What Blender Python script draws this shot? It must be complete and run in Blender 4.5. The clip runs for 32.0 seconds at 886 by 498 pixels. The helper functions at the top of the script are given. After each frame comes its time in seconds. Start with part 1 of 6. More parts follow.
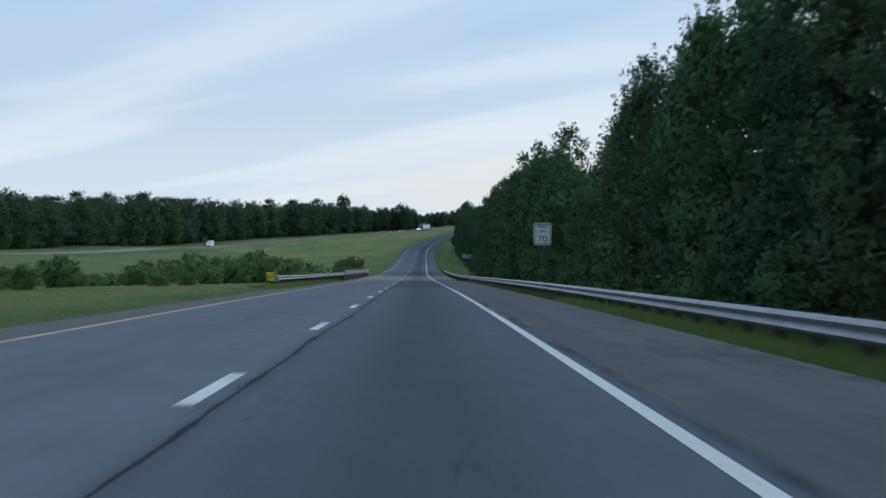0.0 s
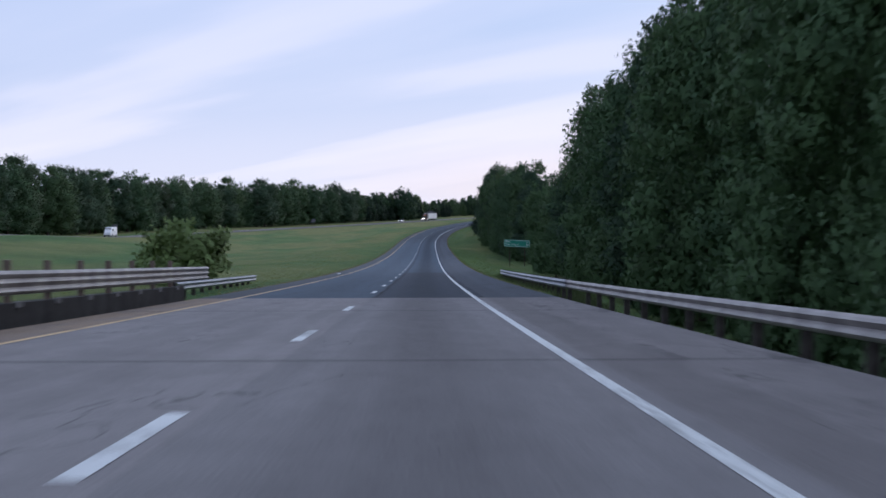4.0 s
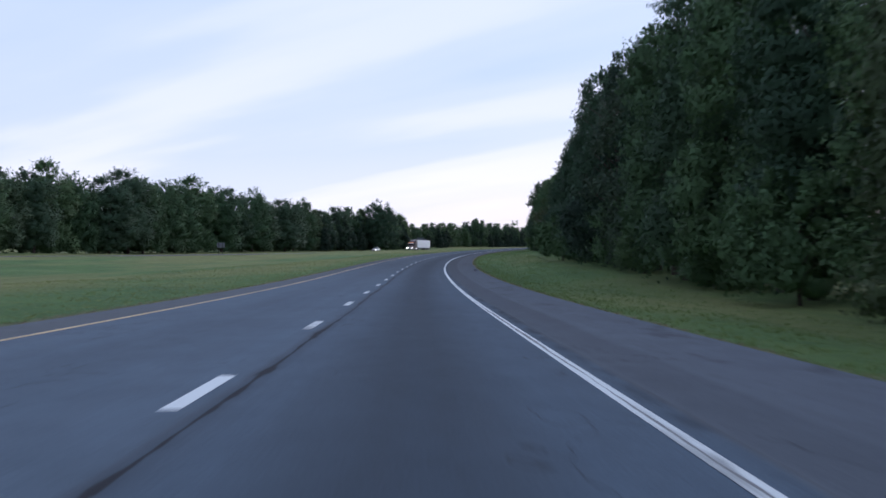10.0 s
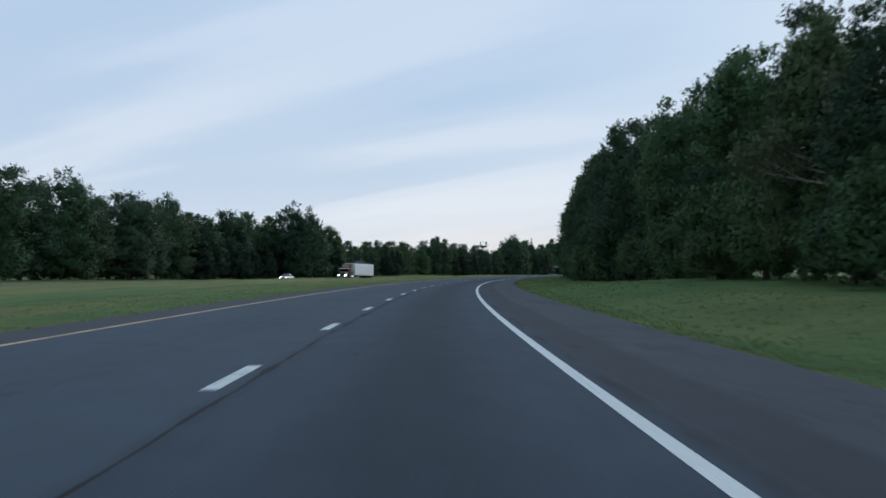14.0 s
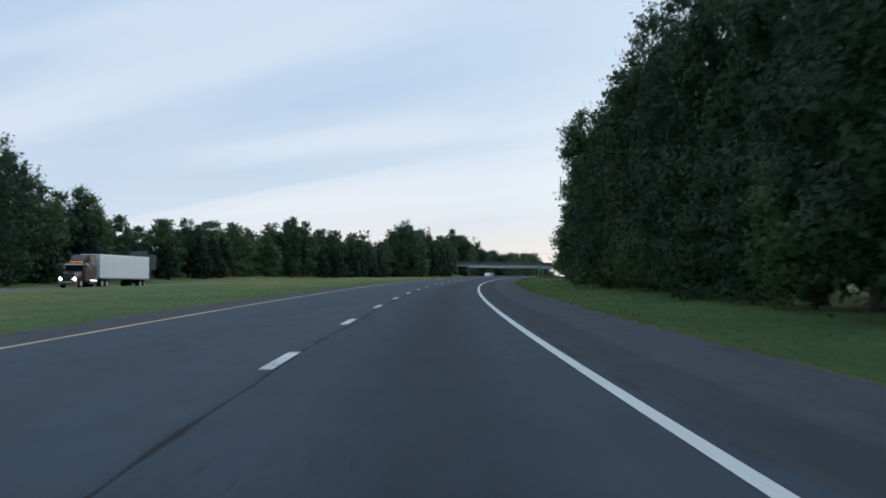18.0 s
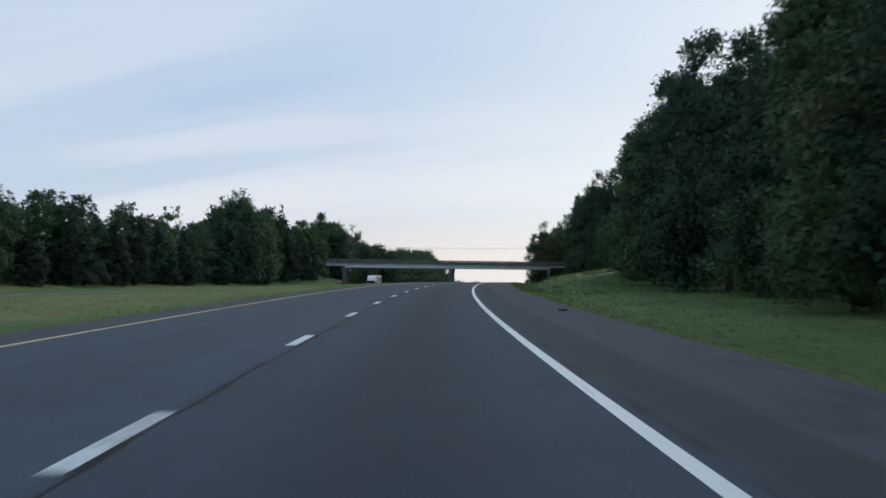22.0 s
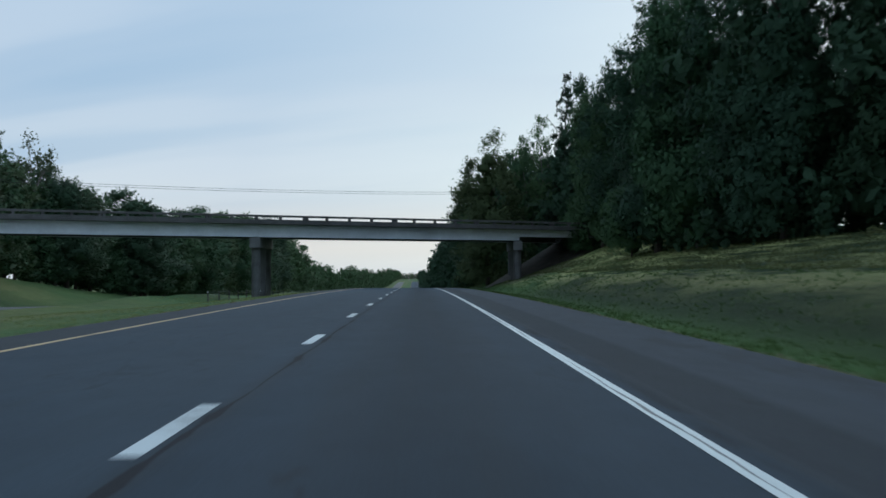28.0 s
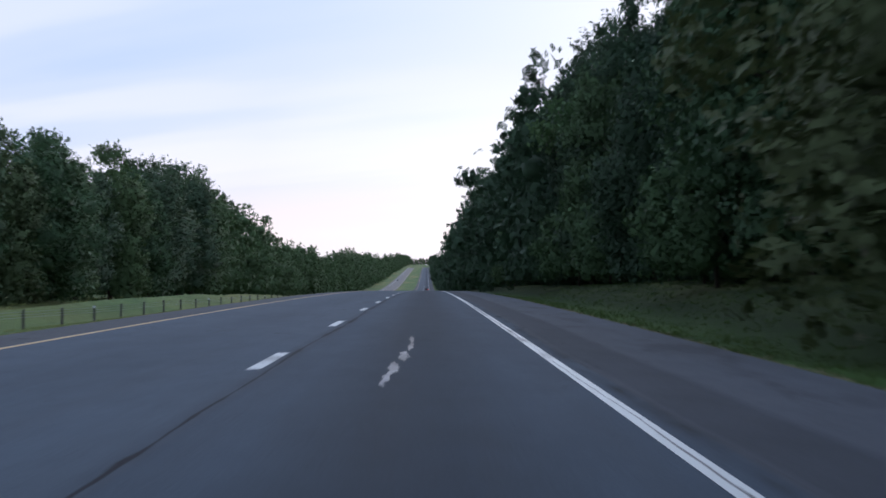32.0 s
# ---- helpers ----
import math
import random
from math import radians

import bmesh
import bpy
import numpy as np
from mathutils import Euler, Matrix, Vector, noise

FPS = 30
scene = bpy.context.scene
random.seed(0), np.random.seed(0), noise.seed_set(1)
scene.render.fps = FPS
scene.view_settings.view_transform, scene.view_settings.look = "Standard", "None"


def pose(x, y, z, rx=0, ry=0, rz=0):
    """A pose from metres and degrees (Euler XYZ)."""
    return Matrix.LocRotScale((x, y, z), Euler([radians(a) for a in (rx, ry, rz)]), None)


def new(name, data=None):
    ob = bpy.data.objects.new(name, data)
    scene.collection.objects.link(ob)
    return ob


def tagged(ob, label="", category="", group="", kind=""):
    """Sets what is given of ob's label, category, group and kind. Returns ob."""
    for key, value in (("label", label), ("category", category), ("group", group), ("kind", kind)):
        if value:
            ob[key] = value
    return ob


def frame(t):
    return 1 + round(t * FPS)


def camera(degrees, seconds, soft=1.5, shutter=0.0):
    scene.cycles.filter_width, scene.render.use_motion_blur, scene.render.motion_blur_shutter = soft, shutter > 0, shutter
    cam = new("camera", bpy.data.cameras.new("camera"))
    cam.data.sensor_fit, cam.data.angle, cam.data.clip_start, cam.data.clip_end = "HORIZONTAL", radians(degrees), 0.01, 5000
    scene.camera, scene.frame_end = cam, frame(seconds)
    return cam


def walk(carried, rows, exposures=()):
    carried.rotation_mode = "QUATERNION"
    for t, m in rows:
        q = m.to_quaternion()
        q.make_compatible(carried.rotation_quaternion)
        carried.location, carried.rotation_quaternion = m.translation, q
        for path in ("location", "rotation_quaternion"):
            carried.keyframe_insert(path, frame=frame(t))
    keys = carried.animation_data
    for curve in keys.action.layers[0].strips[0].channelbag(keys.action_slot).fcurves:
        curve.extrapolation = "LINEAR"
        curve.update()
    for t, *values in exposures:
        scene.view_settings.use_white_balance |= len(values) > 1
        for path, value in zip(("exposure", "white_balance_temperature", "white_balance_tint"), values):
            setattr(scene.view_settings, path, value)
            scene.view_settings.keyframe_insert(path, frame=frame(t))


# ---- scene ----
cam = camera(39.39, 32.0, soft=1.6, shutter=0.3)
ROWS = [
    (0.0, 1.96, -1.02, 1.196, -0.91, -1.53, -0.19),
    (0.5, 1.92, 18.74, 0.390, -1.03, -1.49, 0.10),
    (1.0, 1.86, 38.49, -0.443, -0.99, -1.55, 0.40),
    (1.5, 1.78, 58.25, -1.304, -0.92, -1.62, 0.33),
    (2.0, 1.68, 78.01, -2.182, -0.93, -1.53, 0.27),
    (2.5, 1.58, 97.80, -3.067, -0.98, -1.71, 0.23),
    (3.0, 1.46, 117.51, -3.952, -0.77, -1.83, 0.18),
    (3.5, 1.32, 136.90, -4.812, -0.60, -1.46, 0.16),
    (4.5, 1.01, 174.94, -6.400, -0.94, -1.71, 0.11),
    (5.5, 0.79, 212.96, -7.843, -1.07, -1.39, 0.06),
    (6.0, 0.76, 232.33, -8.514, -1.16, -1.03, 0.04),
    (6.5, 0.82, 252.03, -9.147, -1.21, -0.76, 0.26),
    (7.0, 0.88, 271.75, -9.710, -1.08, -0.37, 0.48),
    (7.5, 0.88, 291.26, -10.196, -1.05, -0.48, 0.36),
    (8.0, 0.88, 310.75, -10.612, -1.11, -0.19, 0.23),
    (8.5, 0.93, 330.35, -10.961, -1.16, -0.02, 0.09),
    (9.0, 0.99, 349.99, -11.244, -1.22, 0.20, -0.06),
    (9.5, 1.06, 369.69, -11.460, -1.24, 0.38, -0.05),
    (10.0, 1.13, 389.40, -11.625, -1.27, 0.42, -0.04),
    (10.5, 1.18, 409.11, -11.738, -1.24, 0.87, -0.35),
    (11.0, 1.24, 428.80, -11.800, -1.36, 1.02, -0.66),
    (11.5, 1.41, 448.45, -11.790, -1.33, 1.13, -0.40),
    (12.0, 1.66, 468.03, -11.708, -1.56, 1.30, -0.14),
    (12.5, 1.94, 487.42, -11.557, -1.96, 1.54, -0.31),
    (13.0, 2.36, 506.77, -11.365, -2.51, 1.71, -0.48),
    (13.5, 2.97, 526.24, -11.139, -3.22, 1.64, -0.38),
    (14.0, 3.78, 545.72, -10.881, -3.74, 1.81, -0.28),
    (14.5, 4.81, 565.16, -10.616, -4.45, 1.78, -0.29),
    (15.5, 7.48, 603.96, -10.091, -5.80, 1.83, -0.31),
    (16.5, 11.10, 642.68, -9.573, -7.14, 1.88, -0.32),
    (17.0, 13.29, 662.02, -9.317, -7.95, 1.81, -0.33),
    (17.5, 15.74, 681.39, -9.057, -8.76, 1.82, -0.30),
    (18.0, 18.43, 700.68, -8.794, -9.34, 1.83, -0.27),
    (18.5, 21.30, 719.76, -8.530, -9.98, 1.82, -0.26),
    (19.0, 24.39, 738.75, -8.261, -10.84, 1.82, -0.25),
    (19.5, 27.78, 757.74, -7.985, -11.53, 1.88, -0.32),
    (20.0, 31.39, 776.63, -7.705, -12.25, 1.91, -0.38),
    (20.5, 35.20, 795.29, -7.425, -12.78, 1.93, -0.35),
    (21.0, 39.22, 813.89, -7.147, -13.38, 1.89, -0.31),
    (21.5, 43.41, 832.56, -6.871, -14.22, 1.91, -0.21),
    (22.0, 47.84, 851.25, -6.593, -14.85, 1.91, -0.12),
    (22.5, 52.57, 869.98, -6.302, -15.45, 1.91, -0.11),
    (23.0, 57.51, 888.62, -6.001, -16.07, 1.88, -0.10),
    (23.5, 62.54, 906.97, -5.700, -16.71, 1.84, -0.20),
    (24.0, 67.77, 925.28, -5.414, -17.32, 1.80, -0.31),
    (24.5, 73.29, 943.80, -5.140, -17.91, 1.89, -0.20),
    (25.0, 79.04, 962.32, -4.884, -18.43, 1.76, -0.08),
    (25.5, 84.91, 980.72, -4.660, -18.75, 1.68, -0.04),
    (26.5, 97.03, 1017.28, -4.304, -19.71, 1.47, 0.05),
    (27.5, 109.49, 1053.61, -4.093, -20.45, 1.32, 0.14),
    (28.0, 115.84, 1071.70, -4.043, -20.36, 1.11, 0.18),
    (28.5, 122.23, 1089.82, -4.025, -20.43, 1.05, 0.15),
    (29.0, 128.58, 1107.80, -4.034, -20.36, 0.96, 0.11),
    (29.5, 134.73, 1125.39, -4.070, -20.24, 0.84, 0.08),
    (30.0, 140.86, 1142.97, -4.135, -20.17, 0.76, 0.06),
    (30.5, 147.12, 1160.95, -4.232, -20.11, 0.63, 0.11),
    (31.0, 153.37, 1179.02, -4.360, -19.96, 0.50, 0.17),
    (31.5, 159.58, 1196.91, -4.519, -19.90, 0.44, 0.01),
    (32.0, 165.86, 1214.74, -4.706, -19.85, 0.45, -0.16),
]
walk(cam, [(t, pose(x, y, z, 90 + pitch, roll, yaw)) for t, x, y, z, yaw, pitch, roll in ROWS],
     exposures=[(0, 0.05, 6050, -3), (1.5, 0.06, 6050, -4), (2.5, 0.14, 6060, -6), (3, 0.20, 6080, 4), (3.5, 0.18, 6050, 13), (5.5, 0.22, 6050, 14), (7, 0.38, 5980, 14), (8.5, 0.42, 5950, 14), (9.5, 0.40, 5950, 14), (10.5, 0.33, 5980, 13),
                (11.3, 0.25, 6020, 12), (11.8, 0.03, 6130, 0), (13, 0.02, 6130, 0), (17, 0.16, 6230, -3), (18.5, 0.08, 6200, 0), (21.5, 0.06, 6250, 2), (23, -0.15, 6220, -3), (25, -0.18, 6060, -4), (28, -0.15, 5850, -6), (28.7, -0.12, 5830, -3), (29.4, -0.02, 5880, 6), (29.9, 0.12, 5950, 1), (30.4, 0.30, 5930, -4), (31, 0.44, 5450, 13), (31.5, 0.32, 6030, 10), (32, 0.3, 6050, 12)])

# ---- sky and light ----
SUN_EL, SUN_AZ = 18.0, 38.0
world = bpy.data.worlds.new("dusk_sky")
scene.world = world
world.use_nodes = True


class Nodes:
    """A short way to write node trees."""

    def __init__(self, tree):
        self.t = tree
        tree.nodes.clear()

    def add(self, kind, inputs=(), **props):
        n = self.t.nodes.new(kind)
        for k, v in props.items():
            setattr(n, k, v)
        for k, v in (inputs.items() if isinstance(inputs, dict) else enumerate(inputs)):
            if v is None:
                continue
            if isinstance(v, bpy.types.NodeSocket):
                self.t.links.new(v, n.inputs[k])
            else:
                n.inputs[k].default_value = v
        return n

    def math(self, op, a, b=None, c=None, clamp=False):
        return self.add("ShaderNodeMath", (a, b, c), operation=op, use_clamp=clamp).outputs[0]

    def noise(self, vec, scale, detail=4.0, rough=0.55):
        return self.add("ShaderNodeTexNoise", {"Vector": vec, "Scale": scale, "Detail": detail, "Roughness": rough}).outputs["Fac"]

    def ramp(self, fac, stops, mode="LINEAR"):
        n = self.add("ShaderNodeValToRGB", (fac,))
        r = n.color_ramp
        r.interpolation = mode
        tone = [(c, c, c, 1) if isinstance(c, (int, float)) else (*c, 1) for p, c in stops]
        r.elements[1].position, r.elements[1].color = stops[-1][0], tone[-1]
        r.elements[0].position, r.elements[0].color = stops[0][0], tone[0]
        for (p, c), k in list(zip(stops, tone))[1:-1]:
            r.elements.new(p).color = k
        return n.outputs["Color"]

    def mix(self, fac, a, b, blend="MIX"):
        n = self.add("ShaderNodeMix", data_type="RGBA", blend_type=blend)
        for sock, v in ((n.inputs[0], fac), (n.inputs[6], a), (n.inputs[7], b)):
            if isinstance(v, bpy.types.NodeSocket):
                self.t.links.new(v, sock)
            else:
                sock.default_value = v if isinstance(v, (int, float)) else (*v, 1)
        return n.outputs[2]

    def scaled(self, vec, x, y, z, rz=0.0):
        return self.add("ShaderNodeMapping", {"Vector": vec, "Scale": (x, y, z), "Rotation": (0, 0, rz)}).outputs[0]


n = Nodes(world.node_tree)
way = n.add("ShaderNodeTexCoord").outputs["Generated"]
sep = n.add("ShaderNodeSeparateXYZ", (way,))
up = n.math("MAXIMUM", sep.outputs[2], 0.0)
lift = n.math("ADD", up, 0.13)
flat = n.add("ShaderNodeCombineXYZ", (n.math("DIVIDE", sep.outputs[0], lift), n.math("DIVIDE", sep.outputs[1], lift), 0.0)).outputs[0]
turned = n.scaled(flat, 1, 1, 1, radians(-138))
bands = n.noise(n.scaled(turned, 0.15, 0.95, 1), 1.0, 3.0, 0.45)
wisps = n.noise(n.scaled(turned, 0.7, 2.2, 1), 1.0, 4.0, 0.5)
patches = n.noise(n.scaled(turned, 0.5, 0.8, 1), 1.0, 4.0, 0.5)
cloud = n.math("ADD", n.math("MULTIPLY", bands, 0.62), n.math("ADD", n.math("MULTIPLY", wisps, 0.16), n.math("MULTIPLY", patches, 0.22)))
cover = n.ramp(cloud, [(0.38, 0.08), (0.47, 0.38), (0.55, 0.80), (0.62, 0.96)], "EASE")
clear = n.add("ShaderNodeTexSky", sky_type="NISHITA", sun_disc=False, sun_elevation=radians(SUN_EL), sun_rotation=radians(SUN_AZ), dust_density=2.0).outputs[0]
clear = n.mix(1.0, clear, (0.085, 0.085, 0.085), "MULTIPLY")
base = n.mix(0.85, clear, (0.435, 0.550, 0.785))
veil = n.ramp(up, [(0.0, (0.83, 0.80, 0.85)), (0.06, (0.81, 0.79, 0.865)), (0.16, (0.69, 0.715, 0.85)), (0.5, (0.61, 0.68, 0.88))])
low = n.ramp(up, [(0.0, 0.75), (0.05, 0.55), (0.13, 0.12), (0.3, 0.0)])
col = n.mix(n.math("MAXIMUM", cover, low), base, veil)
ahead = n.add("ShaderNodeVectorMath", (way, (0.34, 0.94, 0.0)), operation="DOT_PRODUCT").outputs["Value"]
blush = n.math("MULTIPLY", n.ramp(up, [(0.0, 0.4), (0.02, 0.75), (0.04, 0.45), (0.06, 0.12), (0.085, 0.0)]), n.ramp(ahead, [(0.90, 0.0), (0.995, 1.0)]))
col = n.mix(blush, col, (0.95, 0.78, 0.71))
bright = n.add("ShaderNodeVectorMath", (way, (0.60, 0.80, 0.0)), operation="DOT_PRODUCT").outputs["Value"]
glow = n.math("MULTIPLY", n.ramp(up, [(0.0, 0.45), (0.05, 0.6), (0.11, 0.5), (0.17, 0.15), (0.28, 0.0)]), n.ramp(bright, [(0.90, 0.0), (0.96, 0.45), (0.995, 0.9)]))
glow = n.math("MULTIPLY", glow, n.ramp(cloud, [(0.36, 0.35), (0.55, 1.0)]))
col = n.mix(glow, col, (1.22, 1.17, 1.10))
n.add("ShaderNodeOutputWorld", (n.add("ShaderNodeBackground", {"Color": col, "Strength": 1.0}).outputs[0],))

sun = new("sun", bpy.data.lights.new("sun", "SUN"))
sun.data.energy, sun.data.angle, sun.data.color = 0.8, radians(40), (1.0, 0.97, 0.94)
sun.matrix_world = pose(0, 0, 80, 90 - SUN_EL, 0, 180 - SUN_AZ)

# ---- the road's line: headings and grades by distance ----
KNOT = 60.0
HEAD = [-0.28, 0.01, 0.29, 0.4, 0.27, 0.03, -0.09, -0.11, -0.06, -0.76, -2.65, -4.58, -6.76, -8.93, -10.92, -13.22, -15.22, -17.33, -18.8, -19.36, -19.23, -19.1]
GRADE = [(-1000, -1.9), (-60, -2.06), (0, -2.3), (60, -2.54), (120, -2.58), (180, -2.26), (240, -1.87), (300, -1.23), (360, -0.62), (420, -0.18), (480, 0.48),
         (540, 0.78), (600, 0.77), (660, 0.75), (720, 0.79), (780, 0.84), (840, 0.82), (900, 0.92), (960, 0.76), (1020, 0.48), (1080, 0.13), (1140, -0.14), (1200, -0.43), (1260, -0.72), (1350, -1.3),
         (1480, -1.65), (1620, -1.6), (1800, -1.4), (2000, -0.9), (2150, -0.3), (2300, 0.15), (2500, 0.35), (3100, 0.35), (3400, 0.0), (6000, 0.0)]
STEP = 2.0
LINE_S = np.arange(-400, 4601, STEP)
line_h = np.radians(np.interp(LINE_S, -60 + KNOT * np.arange(len(HEAD)), HEAD))
line_g = np.radians(np.interp(LINE_S, [a for a, b in GRADE], [b for a, b in GRADE]))


def summed(rate):
    mid = (rate[1:] + rate[:-1]) / 2 * STEP
    out = np.concatenate([[0], np.cumsum(mid)])
    return out - out[np.searchsorted(LINE_S, 0)]


line_x, line_y, line_z = summed(-np.sin(line_h)), summed(np.cos(line_h)), summed(np.tan(line_g))


def road_z(s):
    return np.interp(s, LINE_S, line_z)


def spot(s, lat, dz=0.0):
    """World place at distance s along the lane line, lat metres to its right, dz above the road. Works on arrays."""
    h = np.interp(s, LINE_S, line_h)
    return np.stack(np.broadcast_arrays(np.interp(s, LINE_S, line_x) + lat * np.cos(h), np.interp(s, LINE_S, line_y) + lat * np.sin(h), road_z(s) + dz), -1)


def heading(s):
    return math.degrees(float(np.interp(s, LINE_S, line_h)))


# lateral places in metres from the dashed lane line
EDGE, YELLOW, PAVED_R, PAVED_L = 3.73, -4.34, 6.6, -5.7
CREEK_A, CREEK_B = 131.0, 198.0


def far_lane(s):
    """Middle of the oncoming carriageway: lateral place and height above our road."""
    lat = np.interp(s, [-400, 350, 460, 560, 640, 711, 790, 860, 1000, 1200, 1500, 4600], [-80, -80, -79, -76, -68, -59, -48, -41, -35, -29.5, -25, -24])
    z = np.interp(s, [-400, 0, 264, 386, 495, 574, 642, 740, 860, 1000, 1100, 1185, 1235, 1500, 4600], [2, 2, 3.6, 3.7, 1.3, 0.2, -0.4, -0.9, -1.0, -1.1, -1.2, -1.3, -2.0, -2.0, -0.4])
    return lat, z


def smooth(x):
    x = np.clip(x, 0, 1)
    return x * x * (3 - 2 * x)


def ripple(s, lat):
    return 0.5 * np.sin(s * 0.031 + lat * 0.05) + 0.3 * np.sin(s * 0.083 - lat * 0.11 + 1.3) + 0.2 * np.sin(s * 0.19 + lat * 0.23 + 0.7)


def ground_dz(s, lat):
    """Height of the ground above the road's level."""
    s, lat = np.broadcast_arrays(np.asarray(s, float), np.asarray(lat, float))
    ks = [-400, 0, 225, 290, 420, 500, 620, 720, 930, 985, 1100, 1175, 1205, 1225, 1242, 1265, 1320, 1500, 4600]
    r14 = np.interp(s, ks, [-2.6, -2.6, -2.2, -1.0, -0.8, 0.3, 0.4, -0.1, -0.1, 0.8, 1.2, 1.2, 1.2, 1.0, 0.9, 0.8, 0.7, 0.5, 0.5])
    r27 = np.interp(s, ks, [-3.6, -3.6, -3.2, -1.4, -1.0, 0.8, 0.9, 0.2, 0.3, 2.6, 3.2, 3.5, 5.3, 6.1, 4.9, 3.2, 1.7, 1.3, 1.3])
    r60 = np.interp(s, ks, [-3.6, -3.6, -3.2, -1.2, -0.6, 1.2, 1.4, 0.8, 1.2, 4.4, 4.8, 5.2, 6.4, 6.9, 6.2, 5.0, 2.6, 1.9, 1.9])
    out = np.full(s.shape, -0.12)
    right = np.where(lat < 9, -0.04 - 0.10 * (lat - 6.6), 0)
    right = np.where((lat >= 9) & (lat < 14), -0.28 + (r14 + 0.28) * smooth((lat - 9) / 5), right)
    right = np.where((lat >= 14) & (lat < 27), r14 + (r27 - r14) * (lat - 14) / 13, right)
    right = np.where((lat >= 27) & (lat < 60), r27 + (r60 - r27) * (lat - 27) / 33, right)
    right = np.where(lat >= 60, r60 + (3.0 - r60) * smooth((lat - 60) / 140), right)
    out = np.where(lat > PAVED_R - 0.02, right, out)
    fl, fz = far_lane(s)
    inner, outer = fl + 6.5, fl - 6.5
    u = np.clip((lat - PAVED_L) / (inner - PAVED_L), 0, 1)
    dip = np.interp(s, [0, 300, 600, 740, 1060, 1170, 1350, 1600, 4600], [2.0, 2.0, 1.0, -0.5, -0.3, 0.05, 0.05, 0.1, 0.1])
    crest = np.interp(s, [930, 1000, 1170, 1225, 1600, 1900], [0.0, 0.5, 0.5, 1.45, 1.45, 0.0])
    bank = np.interp(s, [0, 640, 820, 900, 1000, 1120, 1180, 1230, 1300], [0.7, 0.4, 0.3, 1.0, 1.3, 1.8, 5.0, 4.5, 0.9])
    med = -0.04 + (fz - 0.05) * u - dip * np.sin(np.pi * u) ** 2 + crest * np.exp(-((u - 0.86) / 0.1) ** 2)
    left = np.where(lat > inner, med, np.where(lat > outer, fz - 0.14, fz - 0.05 + bank * smooth((outer - lat) / 17)))
    left = np.where(lat < outer - 40, left + 3.0 * smooth((outer - 40 - lat) / 200), left)
    out = np.where(lat < PAVED_L + 0.02, left, out)
    creek = smooth((s - 122) / 12) * smooth((208 - s) / 12)
    side = smooth((np.abs(lat - 0.5) - 6.2) / 6)
    wide = smooth((lat + 70) / 30)
    out = out - creek * np.maximum(side * 2.6, 0.55) * wide
    rough = smooth((np.abs(lat - 0.5) - 7) / 12) * np.where((lat < inner + 2) & (lat > outer - 2), 0, 1)
    return out + 0.22 * rough * ripple(s, lat)


def on_ground(s, lat, sink=0.0):
    return spot(s, lat, float(ground_dz(s, lat)) - sink)


# ---- mesh helpers ----
def mesh_from(name, verts, faces, uv=None, smooth_faces=False):
    me = bpy.data.meshes.new(name)
    me.from_pydata(np.asarray(verts).tolist(), [], np.asarray(faces).tolist() if not isinstance(faces, list) else faces)
    if uv is not None:
        layer = me.uv_layers.new(name="UVMap")
        idx = np.empty(len(me.loops), int)
        me.loops.foreach_get("vertex_index", idx)
        layer.data.foreach_set("uv", np.asarray(uv, float)[idx].ravel())
    if smooth_faces:
        me.polygons.foreach_set("use_smooth", [True] * len(me.polygons))
    me.update()
    return me


def part(name, bm, material, parent=None, label="", m=None):
    """Link a bmesh or mesh as ONE object under a thing or part."""
    if isinstance(bm, bmesh.types.BMesh):
        me = bpy.data.meshes.new(name)
        bm.to_mesh(me)
        bm.free()
    else:
        me = bm
    if material and not me.materials:
        me.materials.append(material)
    ob = new(name, me)
    ob.parent = parent
    if m is not None:
        ob.matrix_basis = m
    if label:
        ob["label"] = label
    return ob


def thing(name, label, category, group="", m=None):
    ob = new(name)
    ob.empty_display_size = 0.3
    if m is not None:
        ob.matrix_basis = m
    return tagged(ob, label, category, group)


def box(x0, y0, z0, x1, y1, z1, bevel=0.0, bm=None, m=None):
    bm = bm or bmesh.new()
    r = bmesh.ops.create_cube(bm, size=1)
    mm = Matrix.Translation(((x0 + x1) / 2, (y0 + y1) / 2, (z0 + z1) / 2)) @ Matrix.Diagonal((abs(x1 - x0), abs(y1 - y0), abs(z1 - z0), 1))
    bmesh.ops.transform(bm, matrix=mm, verts=r["verts"])
    if bevel:
        es = list({e for v in r["verts"] for e in v.link_edges})
        r2 = bmesh.ops.bevel(bm, geom=es, offset=bevel, segments=2, affect="EDGES", profile=0.5)
        if m is not None:
            bmesh.ops.transform(bm, matrix=m, verts=list({v for f in r2["faces"] for v in f.verts} | {v for v in r["verts"] if v.is_valid}))
    elif m is not None:
        bmesh.ops.transform(bm, matrix=m, verts=r["verts"])
    return bm


def prism(outline, y0, y1):
    """Outline in x and z, drawn out along y."""
    bm = bmesh.new()
    ends = [[bm.verts.new((x, y, z)) for x, z in outline] for y in (y0, y1)]
    bm.faces.new(ends[0])
    bm.faces.new(ends[1][::-1])
    for i in range(len(outline)):
        j = (i + 1) % len(outline)
        bm.faces.new((ends[0][j], ends[0][i], ends[1][i], ends[1][j]))
    bmesh.ops.recalc_face_normals(bm, faces=bm.faces)
    return bm


